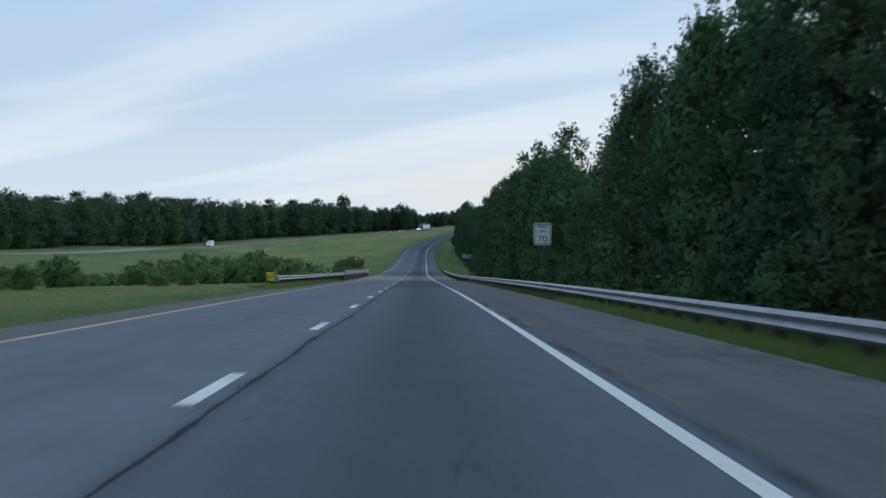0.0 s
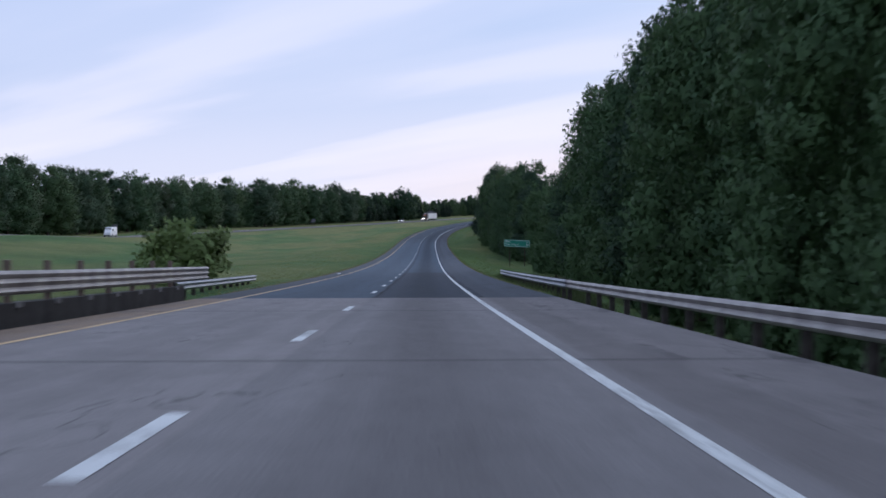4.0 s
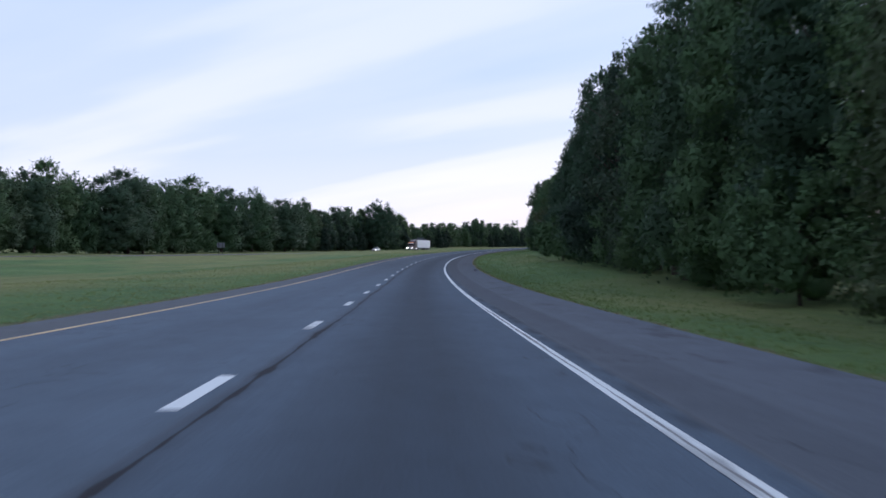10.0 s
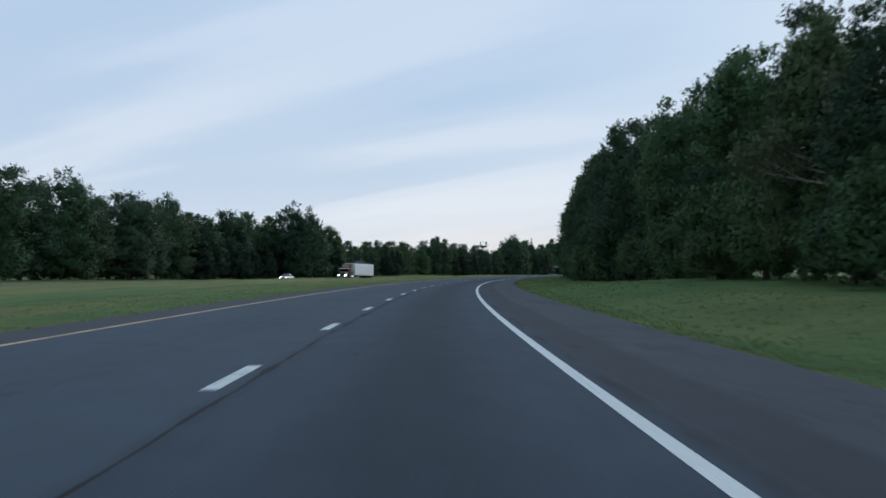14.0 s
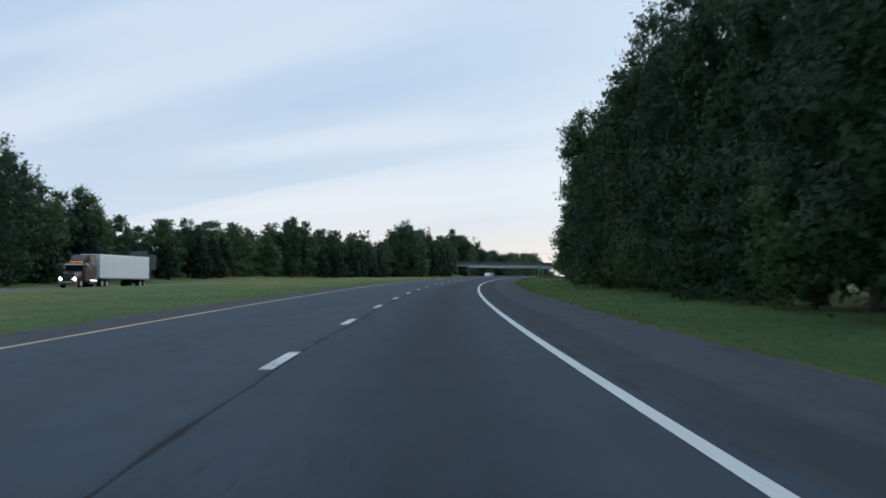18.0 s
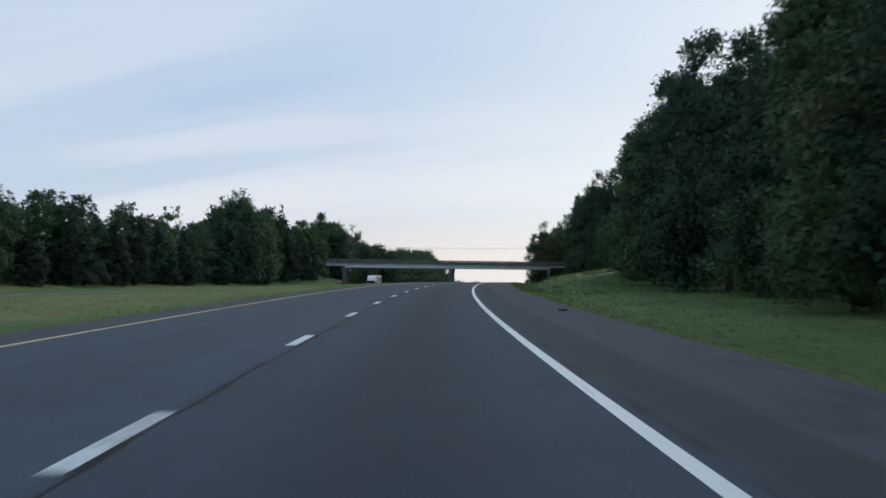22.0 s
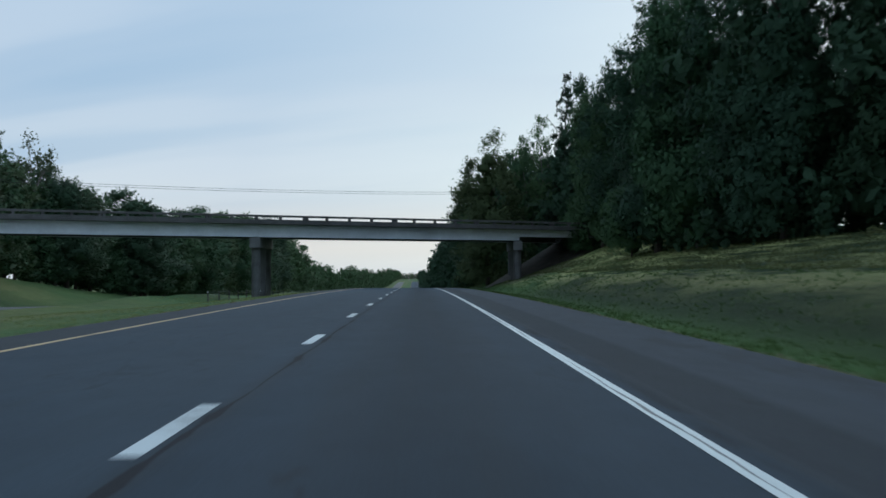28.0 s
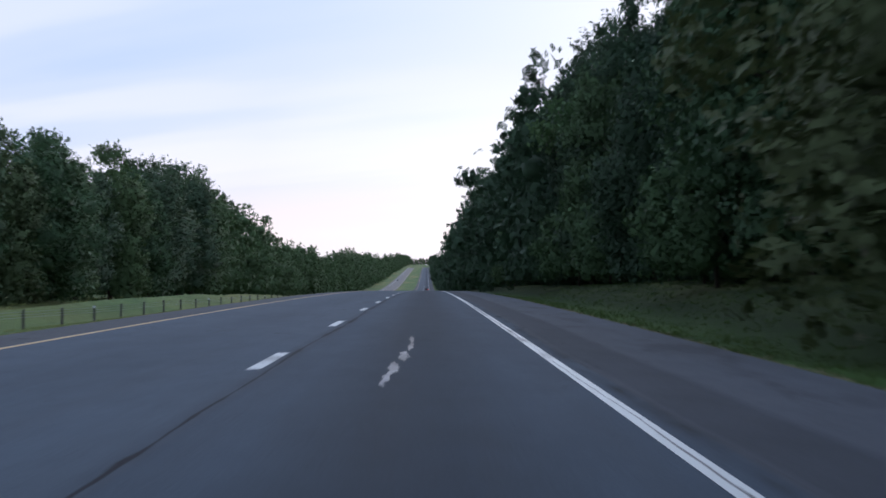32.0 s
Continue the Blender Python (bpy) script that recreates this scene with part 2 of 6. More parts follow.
def rod(a, b, r0, r1=None, seg=10, bm=None):
    bm = bm or bmesh.new()
    a, b = Vector(a), Vector(b)
    d = b - a
    mm = Matrix.Translation((a + b) / 2) @ d.to_track_quat("Z", "Y").to_matrix().to_4x4()
    bmesh.ops.create_cone(bm, cap_ends=True, segments=seg, radius1=r0, radius2=r0 if r1 is None else r1, depth=d.length, matrix=mm)
    return bm


def sweep(name, s_list, profile, closed=True):
    """A band along the road: profile is (lateral, height above the road) pairs, either numbers or arrays along s_list."""
    s_list = np.asarray(s_list, float)
    cols = [spot(s_list, np.asarray(a, float), np.asarray(b, float)) for a, b in profile]
    lats = [np.broadcast_to(np.asarray(a, float), s_list.shape) for a, b in profile]
    k, m = len(profile), len(s_list)
    v = np.stack(cols, 1).reshape(-1, 3)
    uv = np.stack([np.repeat(s_list, k), np.stack(lats, 1).ravel()], -1)
    i = np.arange(m - 1)[:, None] * k
    j = np.arange(k if closed else k - 1)[None, :]
    jn = (j + 1) % k
    f = np.stack([i + j, i + k + j, i + k + jn, i + jn], -1).reshape(-1, 4)
    faces = f.tolist()
    if closed:
        faces += [list(range(k)), list(range((m - 1) * k, m * k))[::-1]]
    return mesh_from(name, v, faces, uv)


# ---- materials ----
def material(name):
    mat = bpy.data.materials.new(name)
    mat.use_nodes = True
    return mat, Nodes(mat.node_tree)


def finish(n, color, rough=0.6, metal=0.0, bump=None, strength=0.3, dist=0.02, spec=0.5, normal=None, **more):
    ins = {"Base Color": color if isinstance(color, bpy.types.NodeSocket) else (*color, 1), "Roughness": rough, "Metallic": metal, "Specular IOR Level": spec}
    ins.update(more)
    if bump is not None:
        ins["Normal"] = n.add("ShaderNodeBump", {"Strength": strength, "Distance": dist, "Height": bump}).outputs[0]
    n.add("ShaderNodeOutputMaterial", (n.add("ShaderNodeBsdfPrincipled", ins).outputs[0],))


def plain(name, color, rough=0.6, metal=0.0, vary=0.15, scale=6.0, spec=0.5, bump=0.1):
    mat, n = material(name)
    p = n.add("ShaderNodeTexCoord").outputs["Object"]
    a, b = n.noise(p, scale, 5), n.noise(p, scale * 9, 3)
    f = n.math("ADD", n.math("MULTIPLY", a, 0.7), n.math("MULTIPLY", b, 0.3))
    dark = tuple(c * (1 - vary * 1.6) for c in color)
    lite = tuple(min(c * (1 + vary), 1.0) for c in color)
    finish(n, n.ramp(f, [(0.3, dark), (0.7, lite)]), rough, metal, b, bump, 0.01, spec)
    return mat


def glowing(name, color, strength):
    mat, n = material(name)
    n.add("ShaderNodeOutputMaterial", (n.add("ShaderNodeEmission", {"Color": (*color, 1), "Strength": strength}).outputs[0],))
    return mat


def pavement_material(name, left, right, side_r, side_l, oil=0.5, joint=True, patch=None, slab=None, cuts=()):
    """Worn asphalt or concrete: u runs along the road in metres, v across it from the lane line."""
    mat, n = material(name)
    uv = n.add("ShaderNodeTexCoord").outputs["UV"]
    sp = n.add("ShaderNodeSeparateXYZ", (uv,))
    s, lat = sp.outputs[0], sp.outputs[1]
    wob = n.math("MULTIPLY", n.math("SUBTRACT", n.noise(n.scaled(uv, 0.08, 0.0, 1), 1.0, 4), 0.5), 0.35)
    wlat = n.math("ADD", lat, wob)

    def band(center, half, soft):
        d = n.math("ABSOLUTE", n.math("SUBTRACT", wlat, center))
        return n.math("SUBTRACT", 1.0, n.math("DIVIDE", n.math("SUBTRACT", d, half), soft), clamp=True)

    col = n.mix(band(-2.1, 2.3, 0.12), side_l, left)
    right_lane = right
    if patch:
        a, b, tone = patch
        inside = n.math("MULTIPLY", n.math("GREATER_THAN", s, a), n.math("LESS_THAN", s, b))
        right_lane = n.mix(inside, right, tone)
    col = n.mix(band(2.15, 1.85, 0.10), col, right_lane)
    col = n.mix(n.math("GREATER_THAN", wlat, 4.1), col, side_r)
    if slab:
        col = n.mix(n.math("MULTIPLY", n.math("GREATER_THAN", lat, 3.85), n.math("LESS_THAN", s, slab[0])), col, slab[1])
        sand = n.math("MULTIPLY", n.math("LESS_THAN", wlat, -4.35), n.ramp(n.noise(n.scaled(uv, 0.3, 0.8, 1), 1.0, 4), [(0.3, 0.35), (0.6, 0.9)]))
        col = n.mix(sand, col, (0.20, 0.150, 0.105))
    strip = n.ramp(n.math("DIVIDE", s, 1600.0), [(0.0, 0.35), (0.22, 0.35), (0.27, 0.65), (0.50, 0.9), (1.0, 0.9)])
    col = n.mix(n.math("MULTIPLY", band(4.50, 0.33, 0.16), strip), col, tuple(c * 0.62 for c in side_r))
    streak = n.noise(n.scaled(uv, 0.05, 2.2, 1), 1.0, 5, 0.6)
    blot = n.noise(n.scaled(uv, 0.16, 0.35, 1), 1.0, 5, 0.6)
    grain = n.noise(uv, 38.0, 3, 0.7)
    fine = n.noise(uv, 7.0, 5, 0.65)
    mottle = n.noise(n.scaled(uv, 0.7, 1.5, 1), 1.0, 6, 0.7)
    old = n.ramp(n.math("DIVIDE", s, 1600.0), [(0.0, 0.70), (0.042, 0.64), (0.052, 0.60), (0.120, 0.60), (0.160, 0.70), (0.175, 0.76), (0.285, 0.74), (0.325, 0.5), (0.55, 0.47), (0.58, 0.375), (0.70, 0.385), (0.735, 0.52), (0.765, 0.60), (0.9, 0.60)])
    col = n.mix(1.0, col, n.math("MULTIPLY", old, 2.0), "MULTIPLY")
    col = n.mix(n.math("MULTIPLY", band(1.95, 0.30, 0.85), oil), col, tuple(c * 0.42 for c in right))
    col = n.mix(n.math("MULTIPLY", band(-2.0, 0.25, 0.9), oil * 0.3), col, tuple(c * 0.6 for c in left))
    tone = n.math("ADD", n.math("MULTIPLY", streak, 0.45), n.math("ADD", n.math("MULTIPLY", blot, 0.35), n.math("MULTIPLY", fine, 0.2)))
    col = n.mix(0.75, col, n.ramp(tone, [(0.3, 0.36), (0.5, 0.5), (0.7, 0.64)]), "OVERLAY")
    col = n.mix(0.55, col, n.ramp(grain, [(0.3, 0.25), (0.7, 0.75)]), "OVERLAY")
    col = n.mix(0.5, col, n.ramp(mottle, [(0.32, 0.40), (0.5, 0.5), (0.68, 0.59)]), "OVERLAY")
    if joint:
        gap = n.noise(n.scaled(uv, 0.45, 1.6, 1), 1.0, 5, 0.65)
        seam = n.ramp(n.math("DIVIDE", s, 1600.0), [(0.0, 0.28), (0.21, 0.36), (0.30, 0.30), (0.45, 0.13), (0.55, 0.14), (0.72, 0.20)])
        off = n.math("ABSOLUTE", n.math("SUBTRACT", n.math("ADD", wlat, n.math("MULTIPLY", n.math("SUBTRACT", fine, 0.5), 0.05)), seam))
        halo = n.math("SUBTRACT", 1.0, n.math("DIVIDE", n.math("SUBTRACT", off, 0.05), 0.13), clamp=True)
        line = n.math("DIVIDE", n.math("SUBTRACT", n.ramp(gap, [(0.3, 0.014), (0.45, 0.026), (0.55, 0.04), (0.64, 0.075), (0.72, 0.11)]), off), 0.02, clamp=True)
        col = n.mix(n.math("MULTIPLY", halo, n.ramp(gap, [(0.3, 0.12), (0.6, 0.35)])), col, (0.024, 0.026, 0.030))
        col = n.mix(n.math("MULTIPLY", line, 0.9), col, (0.012, 0.012, 0.014))
        seal = n.math("MULTIPLY", band(3.98, 0.03, 0.10), n.ramp(gap, [(0.4, 0.0), (0.65, 0.8)]))
        col = n.mix(seal, col, (0.02, 0.02, 0.022))
    for cut in cuts:
        d = n.math("ABSOLUTE", n.math("SUBTRACT", n.math("ADD", s, n.math("MULTIPLY", wob, 0.6)), cut))
        col = n.mix(n.math("MULTIPLY", n.math("SUBTRACT", 1.0, n.math("DIVIDE", n.math("SUBTRACT", d, 0.03), 0.10), clamp=True), 0.7), col, (0.03, 0.03, 0.033))
    crack = n.add("ShaderNodeTexVoronoi", {"Vector": n.add("ShaderNodeVectorMath", (n.scaled(uv, 0.10, 0.42, 1), n.add("ShaderNodeTexNoise", {"Vector": n.scaled(uv, 0.5, 1.2, 1), "Scale": 1.0}).outputs["Color"]), operation="ADD").outputs[0], "Scale": 1.0},
                  feature="DISTANCE_TO_EDGE").outputs["Distance"]
    hair = n.math("MULTIPLY", n.math("LESS_THAN", crack, 0.007), n.math("GREATER_THAN", blot, 0.55))
    col = n.mix(n.math("MULTIPLY", hair, 0.5), col, (0.02, 0.02, 0.02))
    scuff = n.math("MULTIPLY", n.math("DIVIDE", n.math("SUBTRACT", wlat, 4.7), 0.5, clamp=True), n.ramp(n.noise(n.scaled(uv, 0.22, 0.75, 1), 1.0, 6, 0.68), [(0.54, 0.0), (0.62, 0.45), (0.75, 0.6)]))
    col = n.mix(scuff, col, (0.030, 0.030, 0.032))
    rough = n.math("ADD", 0.62, n.math("MULTIPLY", streak, 0.2))
    finish(n, col, n.math("ADD", rough, 0.2), 0.0, grain, 0.35, 0.006, 0.16)
    return mat


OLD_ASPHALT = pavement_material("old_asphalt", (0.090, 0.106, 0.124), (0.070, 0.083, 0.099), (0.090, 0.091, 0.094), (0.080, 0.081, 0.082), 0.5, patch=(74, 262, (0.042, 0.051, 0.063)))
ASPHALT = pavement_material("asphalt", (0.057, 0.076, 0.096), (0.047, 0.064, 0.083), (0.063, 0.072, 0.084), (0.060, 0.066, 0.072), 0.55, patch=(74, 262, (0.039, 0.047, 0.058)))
CONCRETE_DECK = pavement_material("bridge_deck_concrete", (0.185, 0.175, 0.170), (0.165, 0.158, 0.155), (0.155, 0.145, 0.14), (0.15, 0.14, 0.135), 0.45, joint=False, slab=(144.0, (0.078, 0.078, 0.080)), cuts=(135.5, 144.0, 171.0, 187.0))
FAR_ASPHALT = pavement_material("far_asphalt", (0.14, 0.14, 0.145), (0.14, 0.14, 0.145), (0.15, 0.145, 0.14), (0.15, 0.145, 0.14), 0.2, joint=False)


def paint_material(name, color, wear):
    mat, n = material(name)
    p = n.add("ShaderNodeNewGeometry").outputs["Position"]
    big, fine = n.noise(p, 0.35, 4, 0.6), n.noise(p, 14.0, 4, 0.7)
    f = n.math("ADD", n.math("MULTIPLY", big, 0.6), n.math("MULTIPLY", fine, 0.4))
    finish(n, n.ramp(f, [(wear - 0.10, (0.08, 0.08, 0.085)), (wear, tuple(c * 0.6 for c in color)), (wear + 0.08, color)]), 0.6, 0, fine, 0.2, 0.004, 0.4)
    return mat


WHITE_PAINT = paint_material("white_road_paint", (0.63, 0.66, 0.64), 0.43)


def edge_paint():
    """White edge line, split along its middle here and there by a dark crack, with worn spots."""
    mat, n = material("worn_edge_line_paint")
    uv = n.add("ShaderNodeTexCoord").outputs["UV"]
    sp = n.add("ShaderNodeSeparateXYZ", (uv,))
    fine = n.noise(uv, 9.0, 5, 0.7)
    wander = n.math("MULTIPLY", n.math("SUBTRACT", n.noise(n.scaled(uv, 0.16, 0.0, 1), 1.0, 5, 0.65), 0.5), 0.20)
    d = n.math("ABSOLUTE", n.math("SUBTRACT", n.math("SUBTRACT", sp.outputs[1], EDGE), wander))
    split = n.ramp(n.math("DIVIDE", sp.outputs[0], 1600.0), [(0.0, 0.0), (0.205, 0.0), (0.215, 0.12), (0.275, 0.12), (0.29, -0.04), (0.66, -0.06), (0.69, 0.10), (0.80, 0.14)])
    size = n.ramp(n.math("ADD", n.noise(n.scaled(uv, 0.045, 0.0, 1), 1.0, 5, 0.7), split), [(0.50, 0.0), (0.57, 0.010), (0.65, 0.022), (0.82, 0.055)])
    size = n.math("ADD", size, n.math("MULTIPLY", n.math("SUBTRACT", fine, 0.5), 0.05))
    gap = n.math("DIVIDE", n.math("SUBTRACT", size, d), 0.012, clamp=True)
    zone = n.ramp(n.noise(n.scaled(uv, 0.022, 0.0, 1), 1.0, 3, 0.6), [(0.50, 0.0), (0.60, 0.8)])
    rubbed = n.math("MULTIPLY", zone, n.ramp(n.noise(n.scaled(uv, 0.55, 4.5, 1), 1.0, 6, 0.72), [(0.48, 0.0), (0.60, 0.85)]))
    gap = n.math("MAXIMUM", gap, rubbed)
    col = n.ramp(fine, [(0.25, (0.32, 0.33, 0.32)), (0.42, (0.58, 0.61, 0.59)), (0.7, (0.68, 0.71, 0.69))])
    finish(n, n.mix(n.math("MULTIPLY", gap, 0.9), col, (0.045, 0.045, 0.048)), 0.6, 0, fine, 0.2, 0.004, 0.4)
    return mat


EDGE_PAINT = edge_paint()
YELLOW_PAINT = paint_material("yellow_road_paint", (0.58, 0.40, 0.19), 0.41)


def ground_material():
    mat, n = material("grass_ground")
    uv = n.add("ShaderNodeTexCoord").outputs["UV"]
    p = n.add("ShaderNodeNewGeometry").outputs["Position"]
    lat = n.add("ShaderNodeSeparateXYZ", (uv,)).outputs[1]
    big, mid, fine = n.noise(n.scaled(uv, 0.012, 0.06, 1), 1.0, 4, 0.55), n.noise(n.scaled(uv, 0.07, 0.16, 1), 1.0, 6, 0.65), n.noise(p, 2.6, 6, 0.7)
    blade = n.noise(p, 26.0, 3, 0.7)
    green = n.ramp(mid, [(0.3, (0.050, 0.102, 0.033)), (0.55, (0.090, 0.156, 0.046)), (0.75, (0.142, 0.190, 0.064))])
    dry = n.ramp(mid, [(0.3, (0.140, 0.150, 0.048)), (0.7, (0.235, 0.213, 0.080))])
    far_off = n.math("MULTIPLY", n.ramp(n.math("DIVIDE", n.math("ABSOLUTE", n.math("SUBTRACT", lat, 0.5)), 40.0), [(0.20, 0.0), (0.36, 0.07)]), 1.0)
    run = n.add("ShaderNodeSeparateXYZ", (uv,)).outputs[0]
    slope = n.math("MULTIPLY", n.ramp(n.math("DIVIDE", run, 1600.0), [(0.610, 0.0), (0.625, 1.0), (0.672, 1.0), (0.690, 0.0), (0.729, 0.0), (0.745, 1.0), (0.765, 1.0), (0.780, 0.0)]), n.math("DIVIDE", n.math("SUBTRACT", lat, 10.0), 2.5, clamp=True))
    near = n.math("DIVIDE", n.math("SUBTRACT", 52.0, lat), 14.0, clamp=True)
    slope = n.math("MULTIPLY", slope, near)
    far_off = n.math("ADD", far_off, n.math("MULTIPLY", slope, 0.10))
    tired = n.math("MULTIPLY", n.ramp(n.math("DIVIDE", run, 1600.0), [(0.0, 0.20), (0.125, 0.17), (0.180, 0.13), (0.215, 0.07), (0.33, 0.05), (0.42, 0.15), (0.59, 0.15), (0.66, 0.04)]), n.math("DIVIDE", n.math("SUBTRACT", -7.0, lat), 2.0, clamp=True))
    far_off = n.math("ADD", far_off, tired)
    col = n.mix(n.ramp(n.math("ADD", big, far_off), [(0.55, 0.0), (0.72, 0.8)]), green, dry)
    col = n.mix(n.math("MULTIPLY", n.ramp(fine, [(0.35, 1.0), (0.6, 0.0)]), 0.35), col, (0.050, 0.082, 0.026))
    # rough bank grass below the trees, with their shade mixed into its dark colour
    rank_shade = n.math("MULTIPLY", n.ramp(n.math("DIVIDE", run, 1600.0), [(0.66, 0.0), (0.680, 0.95), (0.728, 0.95), (0.742, 0.0), (0.775, 0.0), (0.79, 0.9)]), n.math("DIVIDE", n.math("SUBTRACT", lat, 7.6), 3.0, clamp=True))
    rank_shade = n.math("MULTIPLY", rank_shade, near)
    col = n.mix(rank_shade, col, n.ramp(fine, [(0.3, (0.014, 0.028, 0.011)), (0.7, (0.040, 0.054, 0.021))]))
    streaks = n.noise(n.scaled(uv, 0.075, 0.42, 1), 1.0, 6, 0.64)
    bank = n.ramp(n.math("DIVIDE", run, 1600.0), [(0.610, 0.0), (0.625, 0.60), (0.680, 0.45), (0.715, 0.45), (0.728, 0.95), (0.765, 0.95), (0.780, 0.2)])
    bank = n.math("MULTIPLY", n.math("MULTIPLY", bank, near), n.math("DIVIDE", n.math("SUBTRACT", lat, 10.5), 3.0, clamp=True))
    col = n.mix(n.math("MULTIPLY", bank, n.ramp(streaks, [(0.44, 0.0), (0.58, 1.0)])), col, (0.56, 0.49, 0.26))
    toe = n.math("MULTIPLY", n.math("SUBTRACT", 1.0, n.math("DIVIDE", n.math("ABSOLUTE", n.math("SUBTRACT", n.math("ADD", lat, n.math("MULTIPLY", n.math("SUBTRACT", mid, 0.5), 2.5)), 12.6)), 0.9), clamp=True), n.ramp(n.math("DIVIDE", run, 1600.0), [(0.685, 0.0), (0.70, 0.6), (0.755, 0.6), (0.762, 0.0)]))
    col = n.mix(n.math("MULTIPLY", toe, n.ramp(streaks, [(0.42, 0.2), (0.56, 1.0)])), col, (0.33, 0.27, 0.15))
    lush = n.math("MULTIPLY", n.ramp(n.math("DIVIDE", run, 1600.0), [(0.56, 0.0), (0.61, 1.0)]), n.math("GREATER_THAN", lat, 6.0))
    col = n.mix(lush, col, n.mix(1.0, col, (0.64, 0.74, 0.54), "MULTIPLY"))
    shorn = n.math("MULTIPLY", n.ramp(n.math("DIVIDE", run, 1600.0), [(0.20, 1.0), (0.28, 0.0)]), n.math("LESS_THAN", lat, -5.0))
    col = n.mix(shorn, col, n.mix(1.0, col, (0.74, 0.84, 0.80), "MULTIPLY"))
    soil = n.math("MULTIPLY", n.ramp(n.math("DIVIDE", run, 1600.0), [(0.7540, 0.0), (0.7590, 0.85), (0.7690, 0.85), (0.7740, 0.0)]), n.math("DIVIDE", n.math("SUBTRACT", n.math("ADD", lat, n.math("MULTIPLY", n.math("SUBTRACT", mid, 0.5), 5.0)), 11.0), 1.5, clamp=True))
    soil = n.math("MULTIPLY", soil, n.math("DIVIDE", n.math("SUBTRACT", 20.0, lat), 3.0, clamp=True))
    col = n.mix(soil, col, n.ramp(fine, [(0.35, (0.050, 0.040, 0.032)), (0.65, (0.120, 0.092, 0.066))]))
    clump = n.noise(p, 0.9, 5, 0.65)
    col = n.mix(0.4, col, n.ramp(clump, [(0.3, 0.38), (0.7, 0.66)]), "OVERLAY")
    near_r = n.math("MULTIPLY", n.math("GREATER_THAN", lat, 6.5), n.math("SUBTRACT", 1.0, n.math("DIVIDE", n.math("SUBTRACT", n.math("ADD", lat, n.math("MULTIPLY", n.math("SUBTRACT", fine, 0.5), 1.2)), 6.6), 0.55), clamp=True))
    near_l = n.math("MULTIPLY", n.math("LESS_THAN", lat, -5.6), n.math("ADD", 1.0, n.math("DIVIDE", n.math("ADD", n.math("ADD", lat, n.math("MULTIPLY", n.math("SUBTRACT", fine, 0.5), 1.2)), 5.7), 0.55), clamp=True))
    bare = n.math("ADD", near_r, near_l, clamp=True)
    col = n.mix(bare, col, n.ramp(fine, [(0.3, (0.10, 0.082, 0.062)), (0.7, (0.20, 0.165, 0.13))]))
    col = n.mix(0.5, col, n.ramp(blade, [(0.3, 0.3), (0.7, 0.7)]), "OVERLAY")
    finish(n, col, 0.9, 0, n.math("ADD", blade, n.math("MULTIPLY", fine, 2.0)), 0.7, 0.06, 0.15)
    return mat


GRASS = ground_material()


def leaf_material(name, dark, lite, loose=0.0, thinness=0.25):
    """Leaves in mottled tones. loose: share of each spray that is open between its leaflets."""
    mat, n = material(name)
    rnd = n.add("ShaderNodeObjectInfo").outputs["Random"]
    isl = n.add("ShaderNodeNewGeometry").outputs["Random Per Island"]
    p = n.add("ShaderNodeTexCoord").outputs["Object"]
    patch, small, leaflet = n.noise(p, 0.5, 4, 0.6), n.noise(p, 3.2, 3, 0.6), n.noise(p, 15.0, 2, 0.6)
    f = n.math("ADD", n.math("MULTIPLY", patch, 0.56), n.math("ADD", n.math("MULTIPLY", small, 0.30), n.math("ADD", n.math("MULTIPLY", leaflet, 0.08), n.math("MULTIPLY", isl, 0.06))))
    col = n.ramp(f, [(0.28, dark), (0.5, tuple((a + b) / 2 for a, b in zip(dark, lite))), (0.72, lite)])
    col = n.mix(n.ramp(rnd, [(0.0, 0.0), (0.6, 0.08), (0.88, 0.35), (0.95, 0.4)]), col, tuple(c * k for c, k in zip(lite, (1.2, 1.0, 0.9))))
    col = n.mix(n.ramp(rnd, [(0.0, 0.24), (0.06, 0.2), (0.09, 0.0)]), col, tuple(c * k for c, k in zip(lite, (1.5, 0.75, 0.8))))
    face = n.add("ShaderNodeBsdfPrincipled", {"Base Color": col, "Roughness": 0.65, "Specular IOR Level": 0.2}).outputs[0]
    thin = n.add("ShaderNodeBsdfTranslucent", {"Color": col}).outputs[0]
    leaf = n.add("ShaderNodeMixShader", {0: thinness, 1: face, 2: thin}).outputs[0]
    if loose:
        gap = n.math("LESS_THAN", n.noise(p, 17.0, 2, 0.6), loose)
        leaf = n.add("ShaderNodeMixShader", {0: gap, 1: leaf, 2: n.add("ShaderNodeBsdfTransparent").outputs[0]}).outputs[0]
    n.add("ShaderNodeOutputMaterial", (leaf,))
    return mat


def foliage(name, dark, lite):
    """Two materials of one foliage: the shaded leaf mass inside a crown, and its open sprays."""
    return leaf_material(name, dark, lite), leaf_material(name + "_sprays", dark, lite, 0.44)


